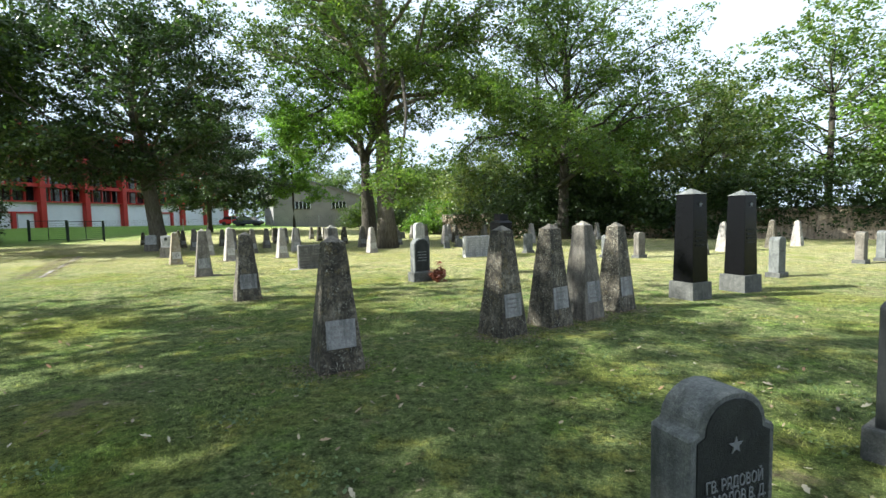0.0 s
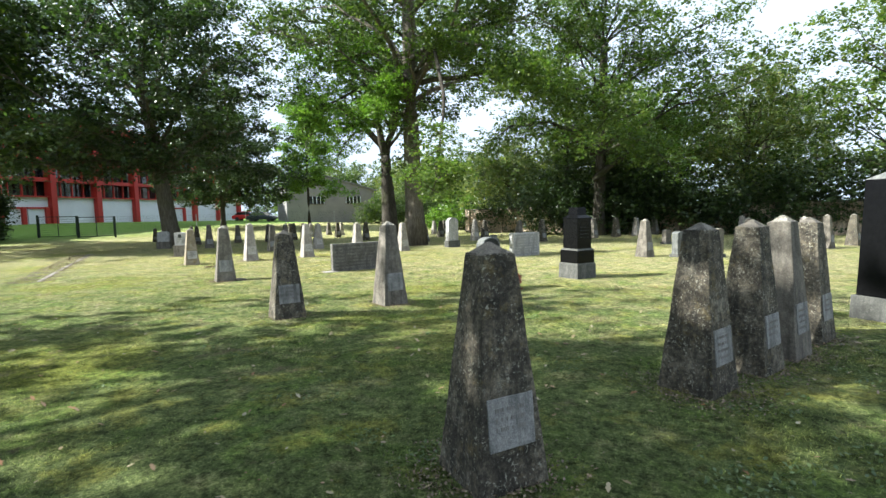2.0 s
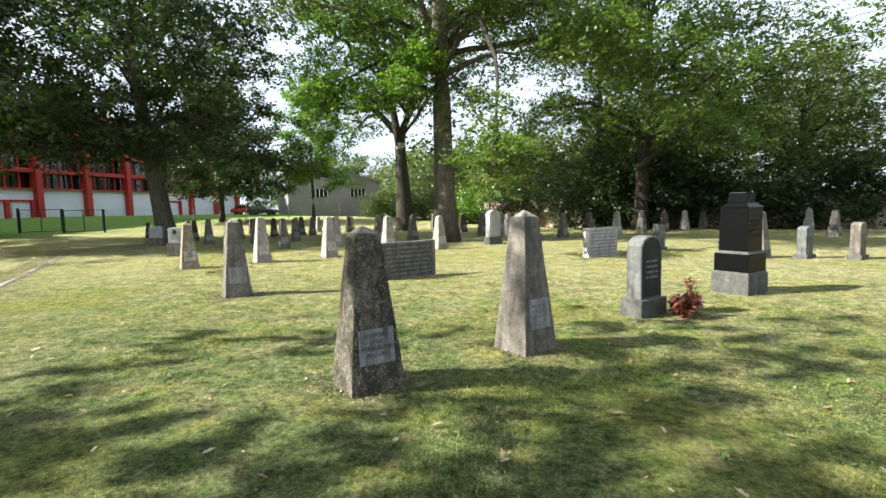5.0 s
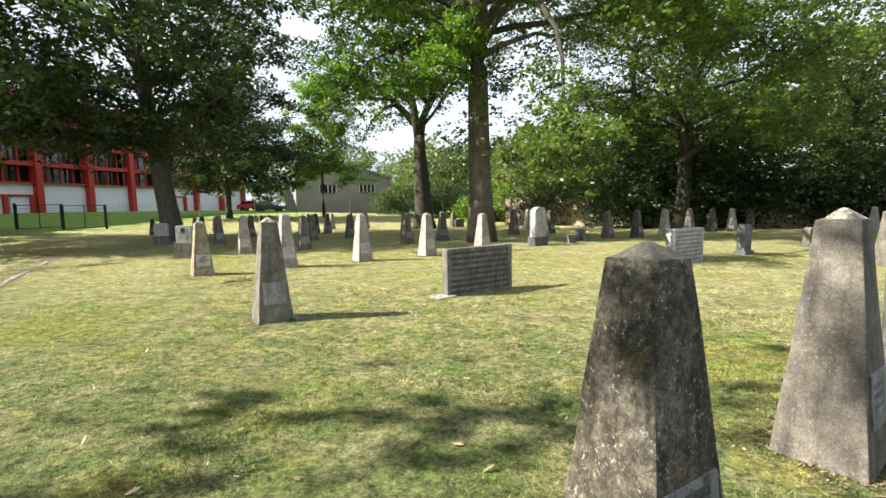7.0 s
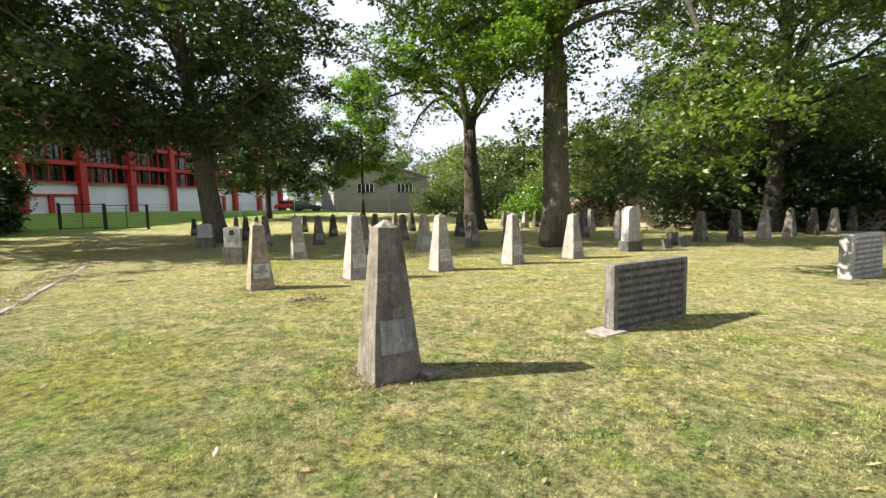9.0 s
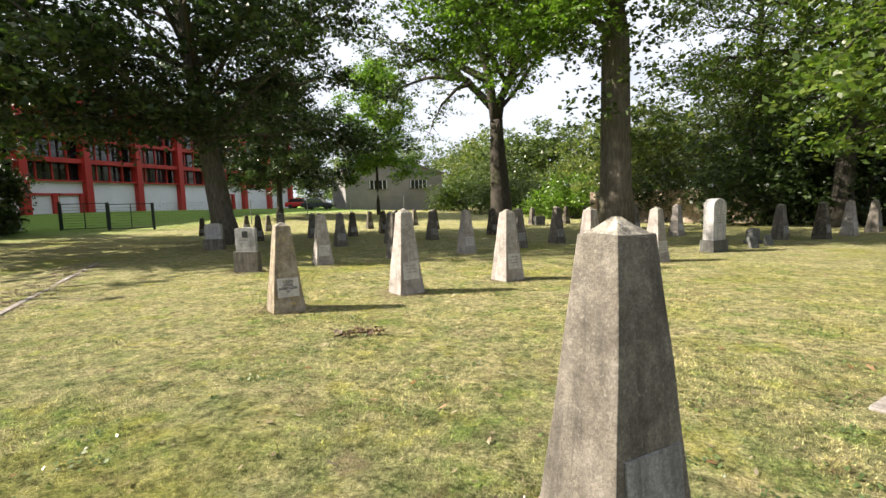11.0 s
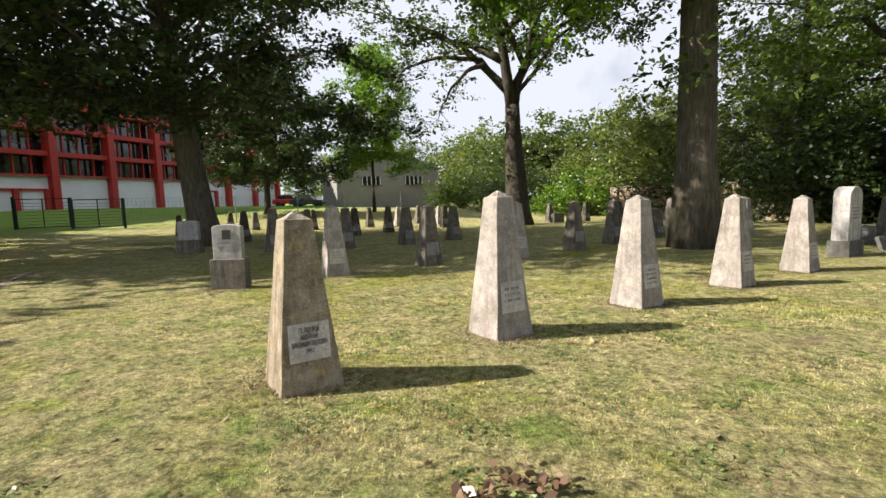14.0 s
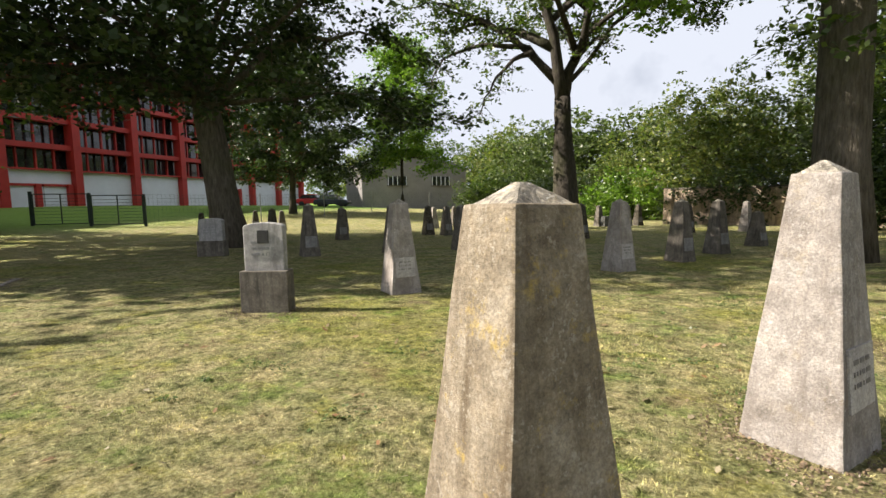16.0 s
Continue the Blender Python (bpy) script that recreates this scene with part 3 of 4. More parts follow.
obelisk(-2.25, 4.27, 1.325, "dark", 0, 43)
obelisk(-6.05, 7.946, 1.325, "dark", 1, 47, wide=1.04, letters="ГВ. ЛЕЙТЕНАНТ\nБРАХНИК\nВАСИЛИЙ ИВАНОВИЧ\n1921 г. † 3-1945 г.")
obelisk(-4.89, 9.235, 1.42, "grey", 0, 52)
obelisk(-10.21, 11.535, 1.375, "grey", 2, 47.5, far=True)
obelisk(-14.64, 15.13, 1.27, "ochre", 0, 52, "ГВ. РЯДОВОЙ\nМИЗЕРНЫЙ\nВЛАДИМИР ПАВЛОВИЧ\n1945 г.")
for i, (x, y, h) in enumerate(((-13.52, 16.79, 1.41), (-12.17, 18.45, 1.35), (-10.77, 20.12, 1.34), (-9.38, 21.85, 1.30))):
    obelisk(x, y, h, "pale", i, 53)
for i, (x, y, h) in enumerate(((-0.815, 6.0, 1.385), (-0.25, 6.65, 1.39), (0.20, 7.23, 1.42), (0.72, 7.96, 1.39))):
    obelisk(x, y, h, ("dark", "dark", "grey", "dark")[i], i + 1, 52)
# second and third rows behind the pale row
for i, (x, y, h) in enumerate(((-17.4, 20.1, 1.33), (-16.1, 21.75, 1.31), (-14.5, 23.3, 1.32), (-13.3, 25.2, 1.32), (-21.9, 24.1, 1.35), (-20.2, 25.4, 1.30), (-18.7, 26.7, 1.28), (-17.7, 28.65, 1.27), (-12.3, 27.2, 1.33))):
    obelisk(x, y, h, "pale" if i in (0, 2) else "grey", i)
for i, (x, y, h) in enumerate(((-26.2, 27.8, 1.25), (-24.6, 29.8, 1.26), (-23.0, 31.0, 1.27), (-22.5, 33.4, 1.30), (-21.6, 33.3, 1.28), (-15.9, 32.0, 1.30), (-11.9, 36.8, 1.25), (-10.9, 29.8, 1.0), (-33.5, 31.4, 1.09), (-34.4, 36.0, 1.05), (-32.2, 35.6, 1.10), (-28.4, 35.9, 1.20), (-26.1, 38.4, 1.22))):
    obelisk(x, y, h, ("dark", "grey", "dark")[i % 3], i, far=True)
for i, (x, y, h) in enumerate(((-24.6, 39.3, 1.22), (-24.3, 41.9, 1.2), (-22.6, 41.2, 1.2), (-21.0, 37.5, 1.3), (-18.6, 44.3, 1.22), (-15.8, 42.7, 1.22), (-14.3, 43.0, 1.25), (-13.7, 44.2, 1.25), (-9.5, 38.0, 1.35), (-9.6, 31.7, 1.38), (-8.0, 31.0, 1.29), (-7.8, 33.2, 1.28))):
    obelisk(x, y, h, ("pale", "grey", "pale", "dark")[i % 4], i, far=True)
for i, (x, y, h) in enumerate(((-5.0, 29.0, 1.24), (-3.75, 29.2, 1.28), (-2.3, 31.1, 1.30), (-0.85, 32.9, 1.28), (0.6, 34.7, 1.27), (2.0, 36.3, 1.25), (3.4, 38.0, 1.25), (0.4, 19.1, 1.29), (7.9, 34.9, 1.24), (6.4, 28.8, 1.18), (5.0, 20.5, 1.22), (6.3, 22.4, 1.26), (7.4, 23.3, 1.30), (9.0, 24.9, 1.30), (10.6, 26.4, 1.25))):
    obelisk(x, y, h, ("grey", "dark", "pale")[i % 3] if i != 7 else "grey", i, far=i not in (7, 10, 11))


# ---- other gravestones ----
def arch_profile(w, h, shoulder, rise, n=10):
    """Outline of a plate with an arched top between two shoulders."""
    r = w / 2 - shoulder
    pts = [(-w / 2, -0.1), (w / 2, -0.1), (w / 2, h - rise)]
    for i in range(n + 1):
        a = math.pi * i / n
        pts.append((r * math.cos(a), h - rise + (0.02 if shoulder else 0.0) + (rise - (0.02 if shoulder else 0.0)) * math.sin(a)))
    pts.append((-w / 2, h - rise))
    out = []
    for p in pts:
        if not out or (Vector(p) - Vector(out[-1])).length > 1e-4:
            out.append(p)
    return out


def stele(name, label, x, y, w, d, h, mat, plinth=0.2, plinth_mat=None, turn=48.0, shoulder=0.0, rise=0.1, lines=3, letters="", face=None, group="", tilt=0.0):
    """An upright stone with a curved top on a low plinth."""
    ob = thing(name, label, "gravestone", pose(x, y, ground_z(x, y) - 0.01, tilt, 0, turn), group)
    if plinth:
        part("plinth", roughen(boxed(-w / 2 - 0.05, w / 2 + 0.05, -d / 2 - 0.05, d / 2 + 0.05, -0.12, plinth, 0.012), 0.004, 7.0), plinth_mat or mat, ob)
    bm = slab_profile([(px, pz + plinth) if pz > 0 else (px, plinth - 0.02) for px, pz in arch_profile(w, h - plinth, shoulder, rise)], -d / 2, d / 2, 0.008)
    part("stone", bm, mat, ob)
    if face:
        inner = slab_profile([(px * 0.84, plinth + 0.03 + (pz if pz > 0 else 0) * 0.93) for px, pz in arch_profile(w, h - plinth, shoulder, rise)], -d / 2 - 0.006, -d / 2 + 0.01)
        part("face", inner, face, ob, "dark polished inscription face")
    if letters:
        me = text_mesh(letters, 0.062, w * 0.74)
        me.materials.append(LETTER_PALE)
        inscribed(me, ob, "pale engraved inscription", pose(0, -d / 2 - 0.010, h - 0.36))
    elif lines:
        inscribed(bars_mesh(lines, w * 0.62, 0.07, 0.03, int(abs(x * 10)), LETTER_PALE if mat is DARK_STONE or face else LETTER_SOFT if mat is WHITE_STONE else LETTER_DARK), ob, "worn inscription", pose(0, -d / 2 - (0.009 if face else 0.003), plinth + (h - plinth) * 0.62))
    return ob


def star_mesh(r, mat):
    bm = bmesh.new()
    pts = [(r * (1 if i % 2 == 0 else 0.4) * math.sin(i * math.pi / 5), r * (1 if i % 2 == 0 else 0.4) * math.cos(i * math.pi / 5)) for i in range(10)]
    solid(bm, [(x, -0.003, z) for x, z in pts], [(x, 0.001, z) for x, z in pts])
    bmesh.ops.recalc_face_normals(bm, faces=bm.faces[:])
    me = bpy.data.meshes.new("star")
    bm.to_mesh(me)
    bm.free()
    me.materials.append(mat)
    return me


near_stone = stele("arched_gravestone", "dark stone gravestone with an arched top, star and lettering", 0.535, 2.0, 0.425, 0.19, 0.80, GREY_STONE, 0.0, None, 34.0, 0.045, 0.155, 0, "ГВ. РЯДОВОЙ\nЕРМОЛОВ В. Д.\n1945 г.", DARK_STONE)
shared("star", star_mesh(0.035, LETTER_PALE), near_stone, "small pale engraved star", pose(0, -0.104, 0.60))
stele("dark_gravestone", "dark upright gravestone on a plinth", 1.95, 3.35, 0.46, 0.2, 0.95, DARK_STONE, 0.2, GRANITE_BASE, 48, 0.0, 0.05, 3)
stele("round_top_gravestone", "dark stone gravestone with a rounded top on a grey plinth", -3.52, 11.15, 0.44, 0.22, 1.06, GREY_STONE, 0.24, GRANITE_BASE, 48, 0.03, 0.12, 4, "", DARK_STONE)
stele("white_arched_gravestone", "whitewashed arched gravestone on a rough plinth", -7.75, 24.4, 0.56, 0.30, 1.46, WHITE_STONE, 0.34, GRANITE_BASE, 48, 0.0, 0.2, 4)
tablet = stele("plinth_gravestone", "pale stone tablet on a large concrete plinth", -18.33, 18.45, 0.46, 0.14, 1.06, WHITE_STONE, 0.50, CONCRETE_GREY, 20, 0.0, 0.05, 3)
part("photo_plate", boxed(-0.065, 0.065, -0.082, -0.068, 0.82, 0.97, 0.003), DARK_STONE, tablet, "small dark square plate")
stele("plinth_gravestone", "pale stone tablet on a low plinth under the tree", -24.45, 23.45, 0.62, 0.16, 1.0, WHITE_STONE, 0.42, CONCRETE_GREY, 20, 0.0, 0.06, 3)
for i, (x, y, w, h) in enumerate(((1.42, 19.0, 0.42, 0.86), (2.54, 18.9, 0.40, 0.95), (-1.74, 21.5, 0.38, 0.88), (1.08, 24.6, 0.45, 0.65), (4.78, 12.9, 0.36, 0.96), (8.35, 16.7, 0.34, 0.95), (9.35, 17.6, 0.36, 0.95), (2.23, 26.2, 0.4, 0.7), (-6.2, 27.2, 0.4, 0.5))):
    stele("small_gravestone", "small grey upright gravestone with a sloped top", x, y, w, 0.22, h, GREY_STONE if i % 2 == 0 else CONCRETE_GREY, 0.12, GRANITE_BASE, 48, 0.0, 0.08, 3, group="small gravestones")
for x, y in ((-6.51, 25.66), (-5.9, 26.6)):
    stele("name_plate", "small tilted stone name plate in the grass", x, y, 0.36, 0.08, 0.34, GREY_STONE, 0.0, None, 48, 0.0, 0.02, 2, group="name plates", tilt=-18)
stele("name_plate", "short grey stone block in the grass", -15.3, 42.5, 0.8, 0.3, 0.6, GREY_STONE, 0.0, None, 48, 0.0, 0.02, 0, group="name plates")


def black_stele(x, y, h, side, plinth_side, plinth_h, turn):
    ob = thing("black_stele", "tall polished black granite stele with pyramid top on plinth", "gravestone", pose(x, y, ground_z(x, y) - 0.01, 0, 0, turn), "black steles")
    part("plinth", roughen(frustum(plinth_side, plinth_side * 0.97, -0.12, plinth_h, 0.012), 0.004, 7.0), GRANITE_BASE, ob)
    part("shaft", frustum(side, side * 0.84, plinth_h, h - 0.10, 0.006), BLACK_GRANITE, ob)
    bm = bmesh.new()
    ring = [(-1, -1), (1, -1), (1, 1), (-1, 1)]
    s = side * 0.84
    solid(bm, [(a * s / 2 * 1.04, b * s / 2 * 1.04, h - 0.10) for a, b in ring], [(a * 0.01, b * 0.01, h) for a, b in ring])
    part("cap", bm, GREY_STONE, ob, "grey weathered pyramid cap")
    shared("emblem", star_mesh(0.055, LETTER_PALE), ob, "small engraved star", pose(0, -s / 2 - 0.014, h - 0.28))
    inscribed(bars_mesh(4, side * 0.6, 0.075, 0.03, 5, DARK_STONE), ob, "faint inscription", pose(0, -side / 2 * 0.95 - 0.002, h * 0.62, -1.5))


black_stele(2.09, 9.26, 1.95, 0.40, 0.50, 0.32, 40)
black_stele(3.22, 10.35, 1.95, 0.40, 0.52, 0.34, 40)


def black_monument(x, y):
    ob = thing("black_monument", "stepped black granite monument with a cap on a grey plinth", "gravestone", pose(x, y, ground_z(x, y) - 0.01, 0, 0, 46))
    part("plinth", roughen(frustum(0.60, 0.59, -0.12, 0.34, 0.012), 0.004, 7.0), GRANITE_BASE, ob)
    part("block", frustum(0.54, 0.54, 0.36, 0.66, 0.008), BLACK_GRANITE, ob)
    part("ledge", frustum(0.57, 0.55, 0.335, 0.37, 0.004), GRANITE_BASE, ob)
    part("ledge", frustum(0.54, 0.47, 0.66, 0.70, 0.004), GRANITE_BASE, ob)
    part("shaft", frustum(0.45, 0.44, 0.70, 1.40, 0.006), BLACK_GRANITE, ob)
    part("shoulder", frustum(0.47, 0.30, 1.40, 1.47, 0.004), BLACK_GRANITE, ob)
    part("cap", frustum(0.29, 0.27, 1.47, 1.64, 0.008), BLACK_GRANITE, ob)
    inscribed(bars_mesh(4, 0.28, 0.075, 0.03, 9, DARK_STONE), ob, "faint inscription", pose(0, -0.228, 1.2))


black_monument(-1.80, 13.2)


def text_slab(x, y, w, d, h, turn, mat, letters, label, footing):
    """A broad low stone covered with rows of names."""
    ob = thing("name_slab", label, "gravestone", pose(x, y, ground_z(x, y) - 0.01, 0, 0, turn), "name slabs")
    bm = roughen(boxed(-w / 2, w / 2, -d / 2, d / 2, -0.08, h, 0.014), 0.006, 5.0, 4)
    part("slab", bm, mat, ob)
    inscribed(bars_mesh(8, w * 0.9, h * 0.115, h * 0.055, int(w * 100), letters, 3), ob, "rows of worn engraved names", pose(0, -d / 2 - 0.006, h * 0.93))
    if footing:
        part("footing", roughen(boxed(-w / 2 - 0.24, -w / 2 + 0.12, -d / 2 - 0.09, d / 2 + 0.06, -0.1, 0.045, 0.012), 0.008, 5.0), CONCRETE_PALE, ob, "low pale concrete footing")


text_slab(-7.93, 14.13, 1.43, 0.14, 0.80, 51, SLAB_STONE, LETTER_ROW, "broad dark concrete slab engraved with rows of names", True)
text_slab(-3.68, 19.42, 1.25, 0.24, 0.86, 47, WHITE_STONE, LETTER_SOFT, "broad pale stone slab engraved with rows of names", False)


def flowers(x, y):
    ob = thing("flower_arrangement", "dried reddish-brown flower arrangement beside the gravestone", "flowers", pose(x, y, ground_z(x, y)))
    random.seed(4)
    bm = bmesh.new()
    centres = []
    for i in range(34):
        a, s = random.uniform(0, 6.283), random.uniform(0.05, 0.19)
        e = Vector((math.cos(a) * s, math.sin(a) * s, random.uniform(0.04, 0.27)))
        tube(bm, curve_to((0, 0, 0.0), e, 0.05, 4), [0.006, 0.005, 0.004, 0.003], 5)
        centres.append(e)
    for e in ((0.06, -0.02, 0.46), (0.10, 0.02, 0.38)):
        tube(bm, curve_to((0.02, 0, 0.0), e, 0.02, 5), [0.008, 0.007, 0.006, 0.004, 0.003], 5)
        centres.append(Vector(e))
    part("stems", bm, FLOWER, ob)
    pts, faces = leaf_cloud(centres, [(0.03,) * 3] * len(centres), [16] * len(centres), 0.06)
    pts[:, 2] = np.maximum(pts[:, 2], 0.0)
    polys("petals", pts, faces, FLOWER).parent = ob


flowers(-3.08, 11.02)


# ---- the boundary wall, gate and fence ----
def beam(bm, a, b, w, h):
    """A straight bar from a to b."""
    a, b = Vector(a), Vector(b)
    q = (b - a).to_track_quat("Z", "Y")
    ring = [(-w / 2, -h / 2), (w / 2, -h / 2), (w / 2, h / 2), (-w / 2, h / 2)]
    solid(bm, [a + q @ Vector((u, v, 0)) for u, v in ring], [b + q @ Vector((u, v, 0)) for u, v in ring])


def boundary_wall():
    a, b = Vector((-12.2, 46.6)), Vector((30.0, 27.0))
    long = (b - a).length
    ang = math.degrees(math.atan2(b.y - a.y, b.x - a.x))
    z = ground_z(2, 39) - 0.15
    ob = thing("wall_boundary", "old rendered cemetery boundary wall with stained plaster and piers", "wall", pose(a.x, a.y, z, 0, 0, ang), kind="structure")
    bm = boxed(0, long, 0, 0.3, -0.3, 2.15)
    part("wall", roughen(bm, 0.02, 0.8, 6), WALL_RENDER, ob)
    pier = None
    for i in range(13):
        x = 0.3 + i * 3.7
        if pier is None:
            p = part("pier", boxed(-0.25, 0.25, -0.14, 0.0, -0.3, 2.2, 0.02), WALL_RENDER, ob)
            p.location = (x, 0, 0)
            pier = p.data
        else:
            shared("pier", pier, ob, "", pose(x, 0, 0))
    part("coping", boxed(-0.05, long + 0.05, -0.06, 0.36, 2.15, 2.24, 0.01), CONCRETE_GREY, ob)
    random.seed(3)
    centres = [(random.uniform(0, long), random.uniform(-0.35, 0.3), random.uniform(1.5, 3.0) - (1.0 if random.random() < 0.16 else 0)) for _ in range(330)]
    centres += [(random.uniform(11, long), random.uniform(-0.5, 0.3), random.uniform(1.7, 4.4)) for _ in range(240)]
    pts, faces = leaf_cloud(centres, [(0.55, 0.28, 0.42)] * len(centres), [95] * len(centres), 0.17, 0.75, 8)
    ivy = polys("ivy", pts, faces, DARK_LEAF)
    tagged(ivy, "dark ivy hanging over the wall", "ivy", kind="stuff")
    ivy.matrix_basis = pose(a.x, a.y, z, 0, 0, ang)


boundary_wall()


def gate():
    a, b = Vector((-43.7, 29.9)), Vector((-39.9, 33.4))
    ob = thing("metal_gate", "dark green double steel gate with slim bars", "gate", pose(a.x, a.y, ground_z(a.x, a.y), 0, 0, math.degrees(math.atan2(b.y - a.y, b.x - a.x))))
    w, drop = (b - a).length, ground_z(b.x, b.y) - ground_z(a.x, a.y)
    for k in (0, 0.5, 1.0):
        bm = bmesh.new()
        box(bm, w * k - 0.07, w * k + 0.07, -0.07, 0.07, drop * k - 0.2, drop * k + 1.82)
        part("post", bm, METAL_GREEN, ob)
    for k in (0, 1):
        lo, hi = w * 0.5 * k + 0.09, w * 0.5 * (k + 1) - 0.09
        z = drop * (k + 0.5) * 0.5
        bm = bmesh.new()
        for zz in (0.12, 1.72):
            beam(bm, (lo, 0, z + zz), (hi, 0, z + zz), 0.05, 0.05)
        for x in (lo, (lo + hi) / 2, hi):
            beam(bm, (x, 0, z + 0.12), (x, 0, z + 1.72), 0.05, 0.05)
        part("leaf_frame", bm, METAL_GREEN, ob)
        for j in range(8):
            bm = bmesh.new()
            zz = z + 0.3 + j * 0.17
            beam(bm, (lo, 0, zz), (hi, 0, zz), 0.016, 0.016)
            part("bar", bm, METAL_GREEN, ob)
    return ob


gate()


def fence():
    line = [(-39.9, 33.4), (-37.0, 39.4), (-36.6, 46.0), (-36.0, 52.5), (-33.0, 59.0), (-27.0, 63.0), (-20.0, 65.5)]
    ob = thing("wire_fence", "thin wire mesh fence on zinc posts", "fence", pose(0, 0, 0))
    for (x0, y0), (x1, y1) in zip(line, line[1:]):
        z0, z1 = ground_z(x0, y0), ground_z(x1, y1)
        bm = bmesh.new()
        tube(bm, [(x1, y1, z1 - 0.2), (x1, y1, z1 + 1.9)], [0.035, 0.035], 8)
        part("post", bm, ZINC, ob)
        bm = bmesh.new()
        for j in range(9):
            h = 0.1 + j * 0.21
            beam(bm, (x0, y0, z0 + h), (x1, y1, z1 + h), 0.007, 0.007)
        steps = 30
        for j in range(steps):
            k = j / steps
            x, y, z = x0 + (x1 - x0) * k, y0 + (y1 - y0) * k, z0 + (z1 - z0) * k
            beam(bm, (x, y, z + 0.1), (x, y, z + 1.8), 0.006, 0.006)
        part("wire_mesh", bm, METAL_GREEN, ob)


fence()


def picket_fence():
    a, b = Vector((-47.0, 26.6)), Vector((-45.5, 28.7))
    w = (b - a).length
    ob = thing("picket_fence", "low white picket fence beside a dark shrub", "fence", pose(a.x, a.y, ground_z(a.x, a.y), 0, 0, math.degrees(math.atan2(b.y - a.y, b.x - a.x))))
    for z in (0.3, 0.85):
        part("rail", boxed(0, w, 0.02, 0.05, z, z + 0.07), WHITE_RENDER, ob)
    picket = None
    for i in range(16):
        m = pose(0.05 + i * (w - 0.1) / 15, 0, 0)
        if picket is None:
            p = part("picket", boxed(-0.035, 0.035, 0.0, 0.02, -0.1, 1.1), WHITE_RENDER, ob)
            p.matrix_basis, picket = m, p.data
        else:
            shared("picket", picket, ob, "", m)


picket_fence()


# ---- buildings ----
def red_building():
    a, b = Vector((-58.2, 41.3)), Vector((-60.6, 74.6))
    ang = math.degrees(math.atan2(b.y - a.y, b.x - a.x))
    bay = (b - a).length / 6
    z = 1.15
    ob = thing("school_building", "white building with red concrete frame and dark window bands", "building", pose(a.x, a.y, z, 0, 0, ang))
    x0, x1 = -5 * bay, 6 * bay
    # local y is to the left of the run from a to b, away from the lawn
    part("wall", boxed(x0, x1, 0.15, 14.0, -1.5, 3.05), WHITE_RENDER, ob, "white rendered ground storey")
    part("core", boxed(x0, x1, 0.9, 13.9, 3.05, 11.5), GLASS_DARK, ob, "dark glazed upper storeys")
    part("roof", boxed(x0 - 0.2, x1 + 0.2, 0.1, 14.2, 11.5, 12.0), ROOFING, ob)
    part("end_wall", boxed(x1 - 0.1, x1 + 0.1, 0.5, 14.1, 3.05, 11.5), WHITE_RENDER, ob)
    mesh = None
    for i in range(-5, 7):
        if mesh is None:
            p = part("pillar", boxed(-0.32, 0.32, -0.45, 0.5, -1.5, 12.1, 0.02), RED_PAINT, ob)
            p.location.x, mesh = i * bay, p.data
        else:
            shared("pillar", mesh, ob, "", pose(i * bay, 0, 0))
    for zz, h in ((3.02, 0.14), (4.75, 0.42), (6.9, 0.42), (9.1, 0.42), (11.3, 0.6)):
        part("beam", boxed(x0, x1, -0.2, 0.7, zz, zz + h), RED_PAINT, ob, "red horizontal beam")
    frame_mesh = None
    for i in range(-5, 6):
        for zz in (3.16, 5.17, 7.32, 9.52):
            for k in range(1, 4):
                m = pose(i * bay + bay * k / 4, 0, zz)
                if frame_mesh is None:
                    p = part("mullion", boxed(-0.06, 0.06, 0.3, 0.5, 0, 1.7), RED_PAINT, ob)
                    frame_mesh = p.data
                    p.matrix_basis = m
                else:
                    shared("mullion", frame_mesh, ob, "", m)
    for x in (-bay + 0.55, -0.62 * bay + 0.9, -2 * bay + 0.6, 3.25 * bay):
        part("door", boxed(x, x + 1.7, 0.05, 0.16, -0.9, 1.75), WHITE_RENDER, ob, "white garage door")
        part("door_jamb", boxed(x + 1.7, x + 2.1, -0.25, 0.2, -0.9, 1.95), RED_PAINT, ob, "red door jamb")
        part("door_lintel", boxed(x - 0.1, x + 1.7, -0.1, 0.2, 1.75, 1.95), RED_PAINT, ob, "red door lintel")
    return ob


red_building()


